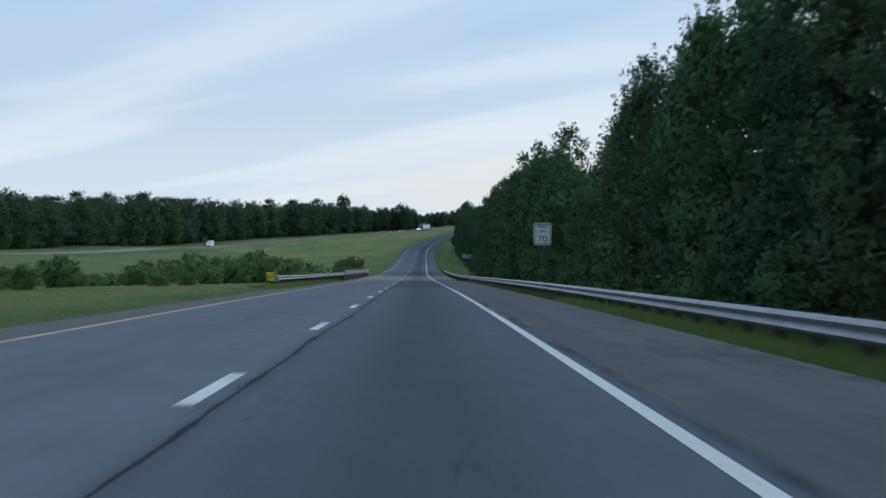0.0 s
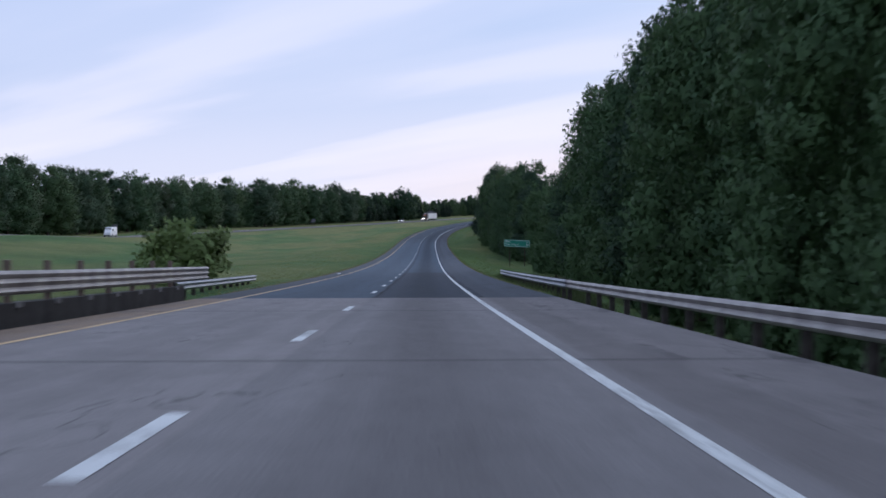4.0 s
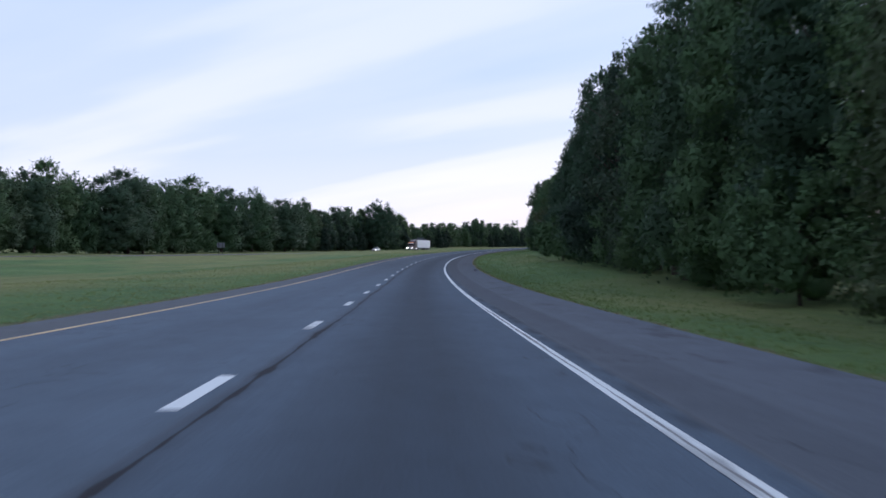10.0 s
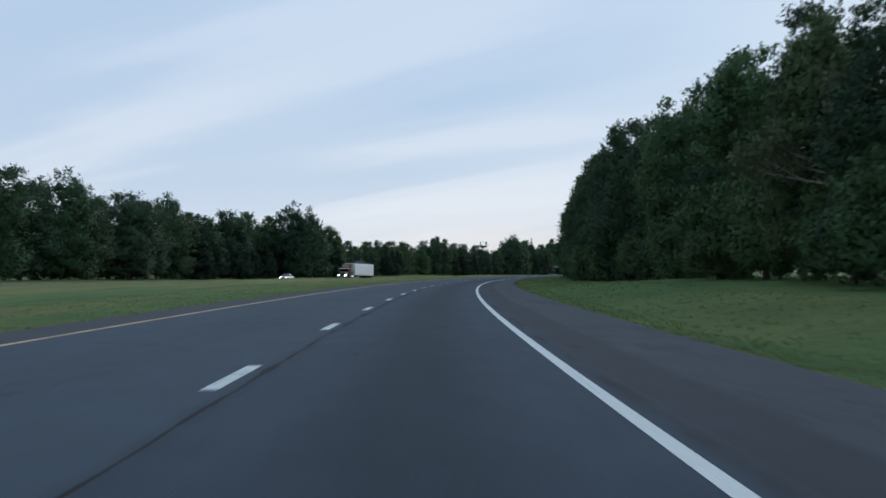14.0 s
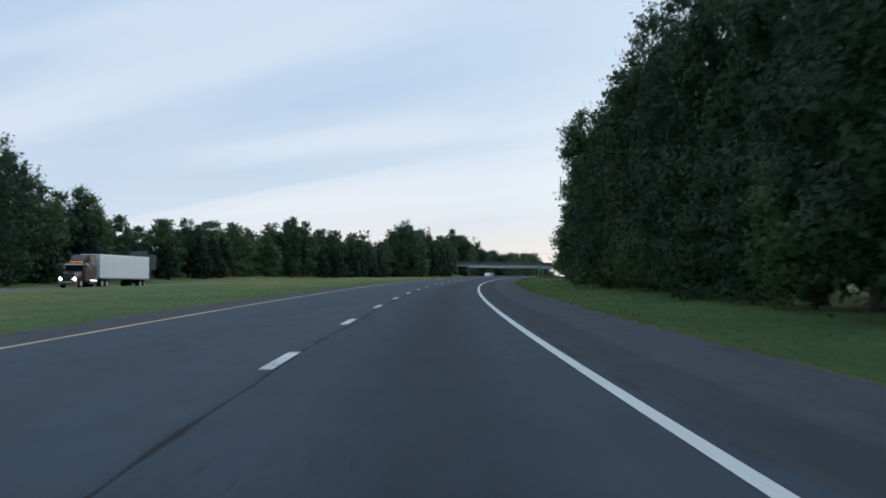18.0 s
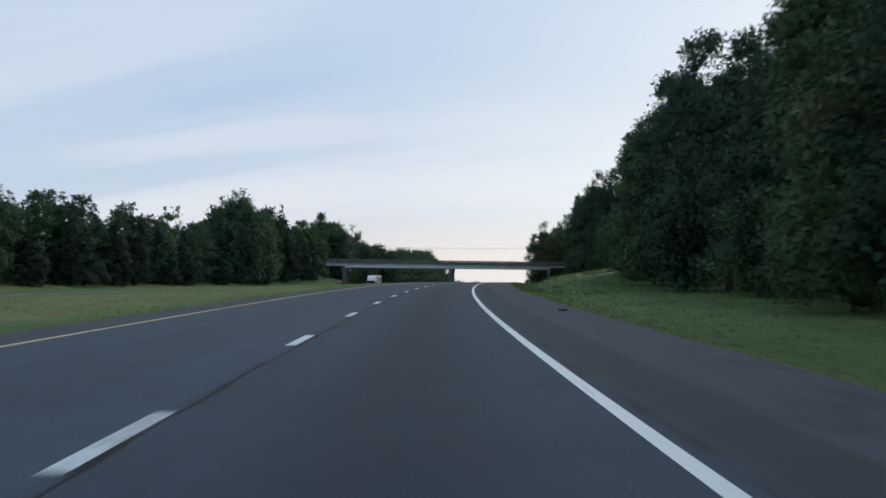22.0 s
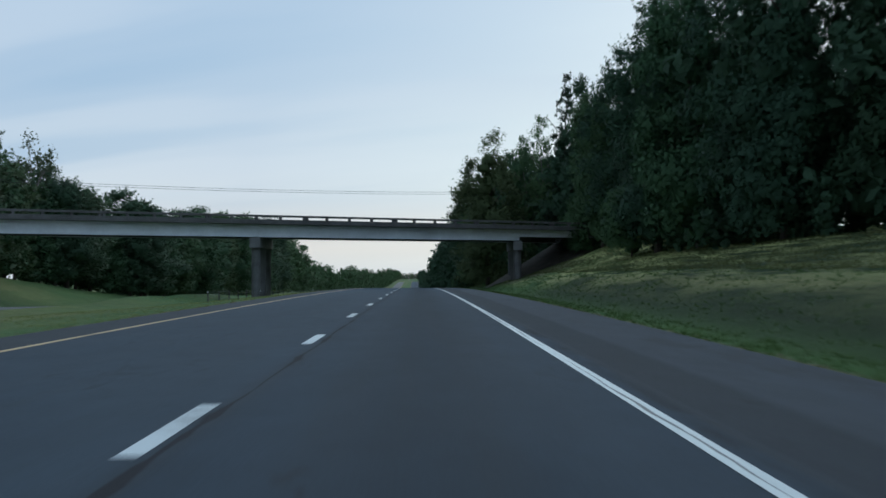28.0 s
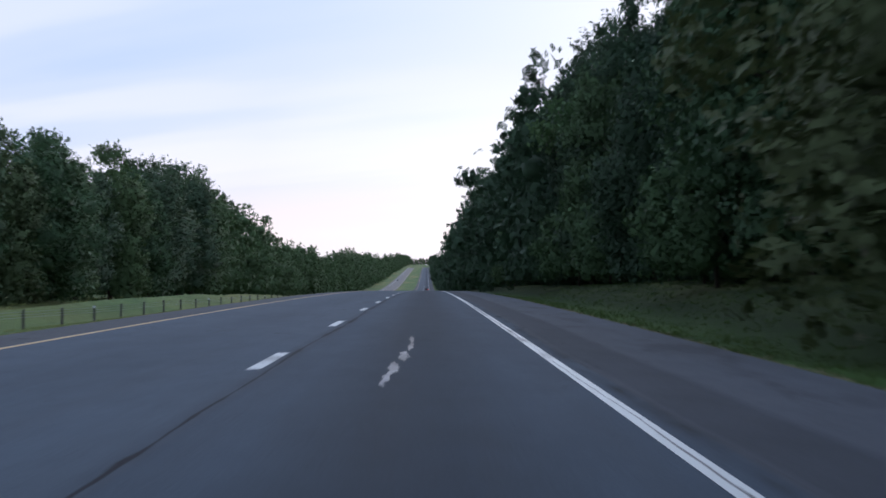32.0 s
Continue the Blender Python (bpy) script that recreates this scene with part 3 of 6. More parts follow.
LEAF = foliage("broad_leaves", (0.023, 0.050, 0.031), (0.054, 0.105, 0.053))
LEAF_LIGHT = foliage("light_leaves", (0.038, 0.084, 0.037), (0.106, 0.182, 0.072))
LEAF_MID = foliage("mid_green_leaves", (0.029, 0.068, 0.034), (0.085, 0.155, 0.065))
LEAF_DARK = foliage("cedar_needles", (0.014, 0.032, 0.022), (0.036, 0.066, 0.038))
LEAF_DRY = foliage("sparse_pale_leaves", (0.048, 0.066, 0.032), (0.105, 0.128, 0.066))
# greyer, lighter leaf: the haze of distance is put into its colour
LEAF_FAR = foliage("haze_grey_leaves", (0.034, 0.070, 0.042), (0.080, 0.135, 0.068))
LEAF_RUSSET = foliage("russet_green_leaves", (0.036, 0.064, 0.028), (0.100, 0.136, 0.054))
SHRUB = foliage("shrub_leaves", (0.085, 0.155, 0.055), (0.190, 0.280, 0.100))
BARK = plain("bark", (0.075, 0.060, 0.048), 0.9, 0, 0.35, 5.0, 0.2, 0.6)
PALE_BARK = plain("pale_bark", (0.20, 0.18, 0.155), 0.9, 0, 0.3, 5.0, 0.2, 0.5)
GALV = plain("galvanised_steel", (0.25, 0.27, 0.295), 0.5, 0.5, 0.18, 1.2)
RUST = plain("rusty_steel", (0.20, 0.145, 0.115), 0.75, 0.35, 0.3, 1.5)
POST_WOOD = plain("weathered_post", (0.060, 0.052, 0.045), 0.9, 0, 0.3, 4.0, 0.2, 0.4)
CONCRETE = plain("aged_concrete", (0.155, 0.152, 0.150), 0.85, 0, 0.28, 0.8, 0.3, 0.25)
BANK_SOIL = plain("bare_bank_soil", (0.075, 0.064, 0.050), 0.95, 0, 0.35, 1.2, 0.5, 0.1)
DARK_CONCRETE = plain("stained_concrete", (0.135, 0.128, 0.122), 0.9, 0, 0.3, 0.7, 0.3, 0.25)
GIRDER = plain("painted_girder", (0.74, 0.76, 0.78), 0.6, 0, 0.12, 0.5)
# dark tone that holds the under-deck shade for inner girders and bearings
SOFFIT = plain("under_deck_shade_beam", (0.10, 0.10, 0.10), 0.8, 0, 0.3, 1.0)

# ---- ground and roads ----
STATIONS = np.unique(np.concatenate([np.arange(-160, 1420, 4.0), np.arange(1420, 2200, 13.0), np.arange(2200, 4560, 40.0), [CREEK_A, CREEK_B, -400.0]]))


def ground_sheet():
    lats = np.unique(np.concatenate([[PAVED_L - 0.001, PAVED_L + 0.05, PAVED_R - 0.05, PAVED_R + 0.001, 0.0], np.arange(7.2, 16, 0.9), np.arange(16, 40, 3.0),
                                     np.arange(40, 120, 10.0), [140, 200, 320, 600, 1000, 1500], -np.arange(6.3, 16, 1.2), -np.arange(16, 100, 2.5), -np.arange(100, 160, 10.0), [-200, -320, -600, -1000, -1500, -2000]]))
    ss, ll = np.meshgrid(STATIONS, lats, indexing="ij")
    v = spot(ss, ll, ground_dz(ss, ll)).reshape(-1, 3)
    k = len(lats)
    i, j = np.meshgrid(np.arange(len(STATIONS) - 1), np.arange(k - 1), indexing="ij")
    a = (i * k + j).ravel()
    f = np.stack([a, a + 1, a + k + 1, a + k], -1)
    me = mesh_from("ground", v, f, np.stack([ss.ravel(), ll.ravel()], -1), True)
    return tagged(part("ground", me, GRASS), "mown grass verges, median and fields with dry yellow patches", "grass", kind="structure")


ground_sheet()


def pavement(name, s0, s1, mat, label, left=PAVED_L, right=PAVED_R, thick=0.25):
    ss = STATIONS[(STATIONS >= s0 - 0.01) & (STATIONS <= s1 + 0.01)]
    me = sweep(name, ss, [(left, -thick), (left, 0.0), (YELLOW, 0.0), (-2.0, 0.0), (0.0, 0.0), (2.0, 0.0), (EDGE, 0.0), (right, 0.0), (right, -thick)], closed=False)
    return tagged(part(name, me, mat), label, "road", kind="structure")


road = pavement("road", -400, CREEK_A, OLD_ASPHALT, "worn grey asphalt carriageway with a dark oil streak and cracked joint")
deck = pavement("bridge_deck", CREEK_A, CREEK_B, CONCRETE_DECK, "pale worn concrete deck of a short creek bridge", thick=0.5)
road_on = pavement("road", CREEK_B, 3400, ASPHALT, "worn grey asphalt carriageway with a dark oil streak and cracked joint")


def paint_strip(name, s0, s1, lat, width, mat, parent, step=4.0, dz=0.005):
    ss = np.unique(np.concatenate([[s0, s1], STATIONS[(STATIONS > s0) & (STATIONS < s1)]]))
    me = sweep(name, ss, [(lat - width / 2, dz), (lat + width / 2, dz)], closed=False)
    return part(name, me, mat, parent)


for a, b, on, wide in ((-160, 78, road, 0.15), (78, CREEK_A, road, 0.11), (CREEK_A, CREEK_B, deck, 0.15), (CREEK_B, 3300, road_on, 0.15)):
    paint_strip("edge_line", a, b, EDGE, wide, EDGE_PAINT, on)
    paint_strip("median_line", a, b, YELLOW, 0.13, YELLOW_PAINT, on)
CYCLE = 12.192
for k in range(-6, 190):
    if k == 7:
        continue
    e = k * CYCLE - (5.0 if 12 <= k <= 16 else 0.0)
    on = road if e < CREEK_A else deck if e - 3.05 < CREEK_B and e > CREEK_A + 3.05 else road_on
    paint_strip("lane_dash", e - 3.05, e, 0.0, 0.17, WHITE_PAINT, on)


def far_road():
    ss = STATIONS[(STATIONS >= -160) & (STATIONS <= 3400)]
    fl, fz = far_lane(ss)
    me = sweep("oncoming_road", ss, [(fl - 6.2, fz - 0.3), (fl - 6.2, fz), (fl, fz + 0.03), (fl + 5.0, fz), (fl + 5.0, fz - 0.3)], closed=False)
    ob = tagged(part("oncoming_road", me, FAR_ASPHALT), "pale grey oncoming carriageway across the grass median", "road", kind="structure")
    for off, mat, nm in ((-3.7, WHITE_PAINT, "edge_line"), (3.9, YELLOW_PAINT, "median_line")):
        h = fz + (0.03 if off < 0 else 0.02)
        part(nm, sweep(nm, ss, [(fl + off - 0.08, h), (fl + off + 0.08, h)], closed=False), mat, ob)


far_road()


# ---- guard rails ----
def w_beam(name, s0, s1, lat, top, mat, parent, turn=1, lobes=2):
    """turn: +1 the beam's face looks left, -1 right; two lobes, or three for the deeper bridge beam."""
    ss = np.unique(np.concatenate([np.arange(s0, s1, 2.0), [s1]]))
    lat = np.broadcast_to(np.asarray(lat, float), ss.shape) if not callable(lat) else lat(ss)
    top = np.broadcast_to(np.asarray(top, float), ss.shape) if not callable(top) else top(ss)
    prof = [(0.0, 0.0), (0.045, -0.03), (0.08, -0.07), (0.045, -0.12)]
    for k in range(1, lobes):
        a = -0.17 * k
        prof += [(0.005, a + 0.015), (0.045, a - 0.02), (0.08, a - 0.07), (0.045, a - 0.11)]
    prof.append((0.0, prof[-1][1] - 0.03))
    back = [(a - 0.012, b) for a, b in prof[::-1]]
    me = sweep(name, ss, [(lat - turn * a, top + b) for a, b in prof + back])
    return part(name, me, mat, parent)


POST_BM = box(-0.07, -0.09, -0.6, 0.07, 0.09, 0.62, 0.006)
POST_ME = bpy.data.meshes.new("post")
POST_BM.to_mesh(POST_ME)
POST_BM.free()
BLOCK_BM = box(-0.06, -0.09, 0.3, 0.06, 0.09, 0.62, 0.006)
BLOCK_ME = bpy.data.meshes.new("block")
BLOCK_BM.to_mesh(BLOCK_ME)
BLOCK_BM.free()
POST_ME.materials.append(POST_WOOD)
BLOCK_ME.materials.append(POST_WOOD)


def guard_rail(s0, s1, lat, top, turn, label):
    g = thing("guard_rail", label, "guard rail")
    w_beam("beam", s0, s1, lat, top, GALV, g, turn)
    if callable(lat):
        x, y, z = spot(s0, lat(s0), top(s0) - 0.16)
        part("end_terminal", box(-0.28, -0.5, -0.2, 0.28, -0.02, 0.2, 0.03), GALV, g, "dull grey box at the rail's end", m=pose(x, y, z, 0, 0, heading(s0)))
    s = s0 + 0.4
    while s < s1:
        off, high = (float(lat(s)), float(top(s))) if callable(lat) else (lat, top)
        x, y, z = spot(s, off + turn * 0.16, high - 0.62)
        part("post", POST_ME, None, g, m=pose(x, y, z, 0, 0, heading(s)))
        s += 1.905
    return g


guard_rail(-30, CREEK_A - 3, 7.35, 0.52, 1, "galvanised steel guard rail on posts beside the paved shoulder")
guard_rail(CREEK_B + 3, 240, 7.2, 0.55, 1, "galvanised steel guard rail end section past the bridge")
guard_rail(78.5, CREEK_A + 5.0, lambda q: np.interp(q, [78, 100, 137], [-7.3, -7.1, -6.1]), lambda q: np.interp(q, [78, 100, 137], [0.68, 0.70, 0.87]), -1, "galvanised steel guard rail in the median before the bridge")
guard_rail(CREEK_B + 3, 222, -7.0, 0.5, -1, "galvanised steel guard rail end section in the median")


RAIL_GREY = plain("weathered_rail_steel", (0.33, 0.31, 0.295), 0.6, 0.35, 0.3, 1.4)


def bridge_railing(lat, turn, tops, kerb, tall):
    g = thing("bridge_railing", "weathered steel railing along the creek bridge", "railing")
    start = CREEK_A + 5.0 if kerb > 0.1 else CREEK_A - 4.0
    ss = np.arange(CREEK_A, CREEK_B + 0.1, 2.0)
    if kerb > 0.1:
        part("kerb", sweep("kerb", ss, [(lat - 0.22, -0.5), (lat - 0.22, kerb), (lat + 0.22, kerb), (lat + 0.22, -0.5)]), BLACK_KERB, g)
    for dz in tops:
        w_beam("beam", start, CREEK_B + 4, lat - turn * 0.1, dz, RAIL_GREY, g, turn, 3 if kerb > 0.1 else 2)
    for s in np.arange(max(start, CREEK_A + 1), CREEK_B, 2.6):
        x, y, z = spot(s, lat + (0.0 if kerb > 0.1 else 0.1), kerb - 0.02)
        if kerb > 0.1:
            bx, by, bz = spot(s, lat + 0.23, kerb - 0.02)
            part("base_plate", PLATE_ME, None, g, "pale concrete base plate", m=pose(bx, by, bz, 0, 0, heading(s)))
        part("post", RPOST_ME if kerb > 0.1 else POST_ME, None, g, m=pose(x, y, z, 0, 0, heading(s)) @ Matrix.Diagonal((1, 1, tall, 1)))


BLACK_KERB = plain("black_stained_kerb", (0.045, 0.043, 0.042), 0.9, 0, 0.4, 1.2, 0.2, 0.3)
PLATE_BM = box(-0.03, -0.20, -0.07, 0.02, 0.20, 0.05, 0.008)
PLATE_ME = bpy.data.meshes.new("base_plate")
PLATE_BM.to_mesh(PLATE_ME)
PLATE_BM.free()
PLATE_ME.materials.append(CONCRETE)
RPOST_BM = box(-0.06, -0.08, 0, 0.06, 0.08, 0.86, 0.008)
RPOST_ME = bpy.data.meshes.new("railing_post")
RPOST_BM.to_mesh(RPOST_ME)
RPOST_BM.free()
RPOST_ME.materials.append(RUST)
bridge_railing(-6.15, -1, (1.07,), 0.44, 1.0)
bridge_railing(7.35, 1, (0.54,), 0.03, 0.78)


# ---- overpass ----
OV = Vector((142.3, 1199.0, 0.0))
OV_TURN = math.degrees(math.atan2(6.90, 32.70))
OV_SPAN, OV_END, OV_WIDE = 33.5, 13.0, 8.6
BENT_TURN = -19.3


def overpass():
    base = pose(OV.x, OV.y, 0.0, 0, 0, OV_TURN)
    g = thing("overpass", "concrete road overpass with pale girders, open parapet and column piers", "bridge", m=base)
    x0, x1 = -OV_SPAN - OV_END, OV_SPAN + OV_END
    zb, depth = -0.23, 1.3
    skew = math.tan(radians(90 - (OV_TURN - BENT_TURN)))
    # deck slab with a kerb edge
    part("deck_slab", box(x0 - 3, -0.75, zb + depth, x1 + 3, OV_WIDE + 0.75, zb + depth + 0.30, 0.03), DARK_CONCRETE, g)
    for i in range(5):
        y = 0.25 + i * (OV_WIDE - 0.5) / 4
        for a, b, dp in ((x0, -OV_SPAN - 0.006, 0.85), (-OV_SPAN + 0.006, -0.006, depth), (0.006, OV_SPAN - 0.006, depth), (OV_SPAN + 0.006, x1, 0.85)):
            sh = y * skew
            bm = box(a + sh, y - 0.04, zb + depth - dp, b + sh, y + 0.04, zb + depth)
            box(a + sh, y - 0.2, zb + depth - dp, b + sh, y + 0.2, zb + depth - dp + 0.05, bm=bm)
            # outer girders pale, inner ones with the deck's shade in their colour
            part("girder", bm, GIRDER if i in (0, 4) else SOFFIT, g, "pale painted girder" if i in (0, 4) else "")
    # parapets: base beam, posts, top rail
    for y in (-0.58, OV_WIDE + 0.58):
        zp = zb + depth + 0.30
        part("parapet_base", box(x0 - 3, y - 0.14, zp, x1 + 3, y + 0.14, zp + 0.18, 0.01), DARK_CONCRETE, g)
        part("parapet_rail", box(x0 - 3, y - 0.13, zp + 0.46, x1 + 3, y + 0.13, zp + 0.68, 0.015), DARK_CONCRETE, g)
        k, x = 0, x0 - 2.6
        while x < x1 + 3:
            w = 0.26
            bm = box(x - w / 2, y - 0.11, zp + 0.16, x + w / 2, y + 0.11, zp + 0.48)
            if k % 4 == 0:
                box(x + 0.36 - w / 2, y - 0.11, zp + 0.16, x + 0.36 + w / 2, y + 0.11, zp + 0.48, bm=bm)
            part("parapet_post", bm, DARK_CONCRETE, g)
            x += 2.72
            k += 1
    # piers: three columns and a cap along the road's direction
    turn = BENT_TURN + 90 - OV_TURN
    ux, uy = math.cos(radians(turn)), math.sin(radians(turn))
    reach = OV_WIDE / uy
    for px in (-OV_SPAN, 0.0, OV_SPAN):
        pier = part("pier", box(-0.5, -0.55, zb - 1.15, reach + 0.5, 0.55, zb - 0.03, 0.06), CONCRETE, g, m=pose(px, 0, 0, 0, 0, turn))
        for q in (0.5, reach / 2, reach - 0.5):
            bm = rod((q, 0, -9.0), (q, 0, zb - 1.1), 0.47, seg=20)
            part("column", bm, CONCRETE, pier)
        for i in range(5):
            q = (0.25 + i * (OV_WIDE - 0.5) / 4) / uy
            part("bearing", box(q - 0.3, -0.3, zb - 0.05, q + 0.3, 0.3, zb + 0.02), SOFFIT, pier)
    part("slope_paving", prism([(31.0, -8.0), (46.45, 0.05), (46.45, -8.0)], -0.6, OV_WIDE + 0.5), BANK_SOIL, g, "dark bare slope under the end span")
    for sgn, xa in ((-1, x0), (1, x1)):
        part("abutment", box(xa - 1.6 if sgn < 0 else xa - 0.2, -0.4, -5.0, xa + 0.2 if sgn < 0 else xa + 1.6, OV_WIDE + 0.4, zb + depth - 0.86, 0.03), DARK_CONCRETE, g)


overpass()


# ---- trees ----
def sprays(rng, pos, nrm, size, slim=0.55):
    """Small folded leaf sprays at the places pos. Returns vertices, four to a spray."""
    k = len(pos)
    t = np.cross(nrm, rng.standard_normal((k, 3)))
    t /= np.linalg.norm(t, axis=1)[:, None] + 1e-9
    b = np.cross(nrm, t)
    sz = size * rng.uniform(0.5, 1.4, k)[:, None]
    return np.stack([pos - t * sz, pos - b * sz * slim + nrm * sz * 0.15, pos + t * sz, pos + b * sz * slim + nrm * sz * 0.15], 1).reshape(-1, 3)


ICO = [(0, 0, 1), (0.894, 0, 0.447), (0.276, 0.851, 0.447), (-0.724, 0.526, 0.447), (-0.724, -0.526, 0.447), (0.276, -0.851, 0.447),
       (0.724, 0.526, -0.447), (-0.276, 0.851, -0.447), (-0.894, 0, -0.447), (-0.276, -0.851, -0.447), (0.724, -0.526, -0.447), (0, 0, -1)]
ICO_F = [(0, 1, 2), (0, 2, 3), (0, 3, 4), (0, 4, 5), (0, 5, 1), (1, 6, 2), (2, 7, 3), (3, 8, 4), (4, 9, 5), (5, 10, 1), (6, 7, 2), (7, 8, 3), (8, 9, 4), (9, 10, 5), (10, 6, 1), (11, 7, 6), (11, 8, 7), (11, 9, 8), (11, 10, 9), (11, 6, 10)]


def crown_shape(rng, kind, height, foot, radius, lumps, lump, leaves, size, ragged=0.25, core=0.42, twigs=0.55, reach=1.0, open_side=0.0):
    """A crown of leaf lumps round a shady middle, with leafy twigs standing out of them, fuller on its open side (-x).
    Returns vertices, faces, soft normals and the number of inner faces."""
    ph = rng.uniform(0, 6.28, 3)

    def lobe(a, u):
        return 1 + 0.15 * np.sin(2 * a + ph[0] + 3 * u) + 0.12 * np.sin(3 * a + ph[1] - 7 * u) + 0.08 * np.sin(5 * a + ph[2] + 11 * u)

    mid = lumps // 4
    u = np.concatenate([rng.uniform(0.0, 1.0, lumps) ** 0.9, np.linspace(0.04, 0.86, mid)])
    a = rng.uniform(0, 2 * np.pi, lumps + mid)
    depth = np.concatenate([1 - ragged * rng.uniform(0, 1.6, lumps), rng.uniform(0.05, 0.45, mid)])
    rad = lump * rng.uniform(0.6, 1.3, lumps + mid) * (1.08 - (0.78 if kind == "cone" else 0.4) * u)
    rad[lumps:] *= 1.55
    rr = np.maximum(envelope(kind, u) * radius * lobe(a, u) - rad * 0.55, 0.05) * depth
    c = np.stack([np.cos(a) * rr, np.sin(a) * rr, foot + rad * 0.5 + u * (height - foot - rad)], -1)
    if kind != "cone":
        # the top breaks up into a few leaders of uneven height
        k = 5
        la = rng.uniform(0, 6.283) + np.arange(k) * 6.283 / k + rng.uniform(-0.4, 0.4, k)
        lead = np.stack([np.cos(la), np.sin(la)], -1) * (radius * rng.uniform(0.35, 0.65, k))[:, None]
        lead[0] *= 0.3
        high = rng.uniform(0.86, 0.99, k)
        high[0] = 1.0
        near = np.argmin(((c[:, None, :2] - lead[None]) ** 2).sum(-1), 1)
        pull = np.clip((u - 0.62) / 0.3, 0, 1) * 0.28
        c[:, :2] += (lead[near] - c[:, :2]) * pull[:, None]
        c[:, 2] *= 1 - (1 - high[near]) * np.clip((u - 0.5) / 0.4, 0, 1)
    ico = np.array(ICO)
    k = rad[lumps:, None, None] * core * (1 + 0.22 * rng.standard_normal((mid, 12, 1)))
    cores = (c[lumps:, None, :] + ico[None] * k * np.array([1, 1, 0.85])).reshape(-1, 3)
    faces = [tuple(x) for x in (np.arange(mid)[:, None, None] * 12 + np.array(ICO_F)[None]).reshape(-1, 3).tolist()]
    w = rad ** 2 * np.where(np.arange(len(rad)) < lumps, 1.0, 0.45) * (1 - open_side * c[:, 0] / (np.abs(c[:, 0]).max() + 0.01))
    per = 11
    bunch = int(leaves * twigs / per)
    loose = leaves - bunch * per
    pick = rng.choice(len(rad), loose + bunch, p=w / w.sum())
    d = rng.standard_normal((loose + bunch, 3))
    d /= np.linalg.norm(d, axis=1)[:, None]
    out = c[pick] * np.array([1, 1, 0]) / (np.linalg.norm(c[pick][:, :2], axis=1)[:, None] + 0.1) + np.array([0, 0, 0.6])
    out /= np.linalg.norm(out, axis=1)[:, None] + 1e-9
    d = np.where(((d * out).sum(1) < -0.2)[:, None], -d, d)
    far = np.where(np.arange(loose + bunch) < loose, 0.25 + 1.0 * rng.random(loose + bunch) ** 0.75, 0.7)
    pos = c[pick] + d * np.array([1, 1, 0.85]) * (rad[pick] * far)[:, None]
    # twigs lean outwards and up, thinning to a tip
    way = 0.55 * d[loose:] + 0.45 * out[loose:] + np.array([0, 0, 0.35]) + 0.35 * rng.standard_normal((bunch, 3))
    way /= np.linalg.norm(way, axis=1)[:, None]
    span = reach * rad[pick[loose:]] * rng.uniform(0.45, 1.25, bunch)
    f = np.linspace(0.0, 1.0, per)[None, :, None]
    tw = pos[loose:, None] + way[:, None] * span[:, None, None] * f + rng.standard_normal((bunch, per, 3)) * (span[:, None, None] * 0.20 * (1.15 - f))
    pos = np.concatenate([pos[:loose], tw.reshape(-1, 3)])
    d = np.concatenate([d[:loose], np.repeat(0.5 * d[loose:] + 0.5 * way, per, 0)])
    out = np.concatenate([out[:loose], np.repeat(out[loose:], per, 0)])
    leaves = len(pos)
    nrm = d + 0.55 * rng.standard_normal((leaves, 3))
    nrm /= np.linalg.norm(nrm, axis=1)[:, None]
    quad = sprays(rng, pos, nrm, size)
    soft = 0.70 * d + 0.12 * nrm + 0.50 * out
    shade = np.concatenate([np.tile(ico, (mid, 1)), np.repeat(soft, 4, 0)])
    shade /= np.linalg.norm(shade, axis=1)[:, None] + 1e-9
    q = np.arange(leaves)[:, None] * 4 + len(cores) + np.arange(4)[None]
    return np.concatenate([cores, quad]), faces + [tuple(x) for x in q.tolist()], shade, len(faces)


def crown_mesh(name, v, f, shade, inner, leaf_mat):
    me = mesh_from(name, v, f)
    for m in leaf_mat:
        me.materials.append(m)
    me.polygons.foreach_set("material_index", [0 if i < inner else 1 for i in range(len(f))] if isinstance(inner, int) else inner)
    me.normals_split_custom_set_from_vertices(shade.tolist())
    return me


def envelope(kind, u):
    """Crown radius, 0 to 1, at height u from its foot to its top."""
    if kind == "round":
        return np.sqrt(np.clip(1 - (2 * u - 0.9) ** 2 / 1.45, 0.02, 1))
    if kind == "tall":
        return np.clip(0.66 + 0.5 * u - 0.86 * u ** 3, 0.1, 1)
    if kind == "cone":
        return np.clip(1.0 - 0.93 * u, 0.06, 1) * np.clip(0.5 + 5 * u, 0, 1)
    return np.clip(0.85 - 0.55 * u, 0.1, 1)


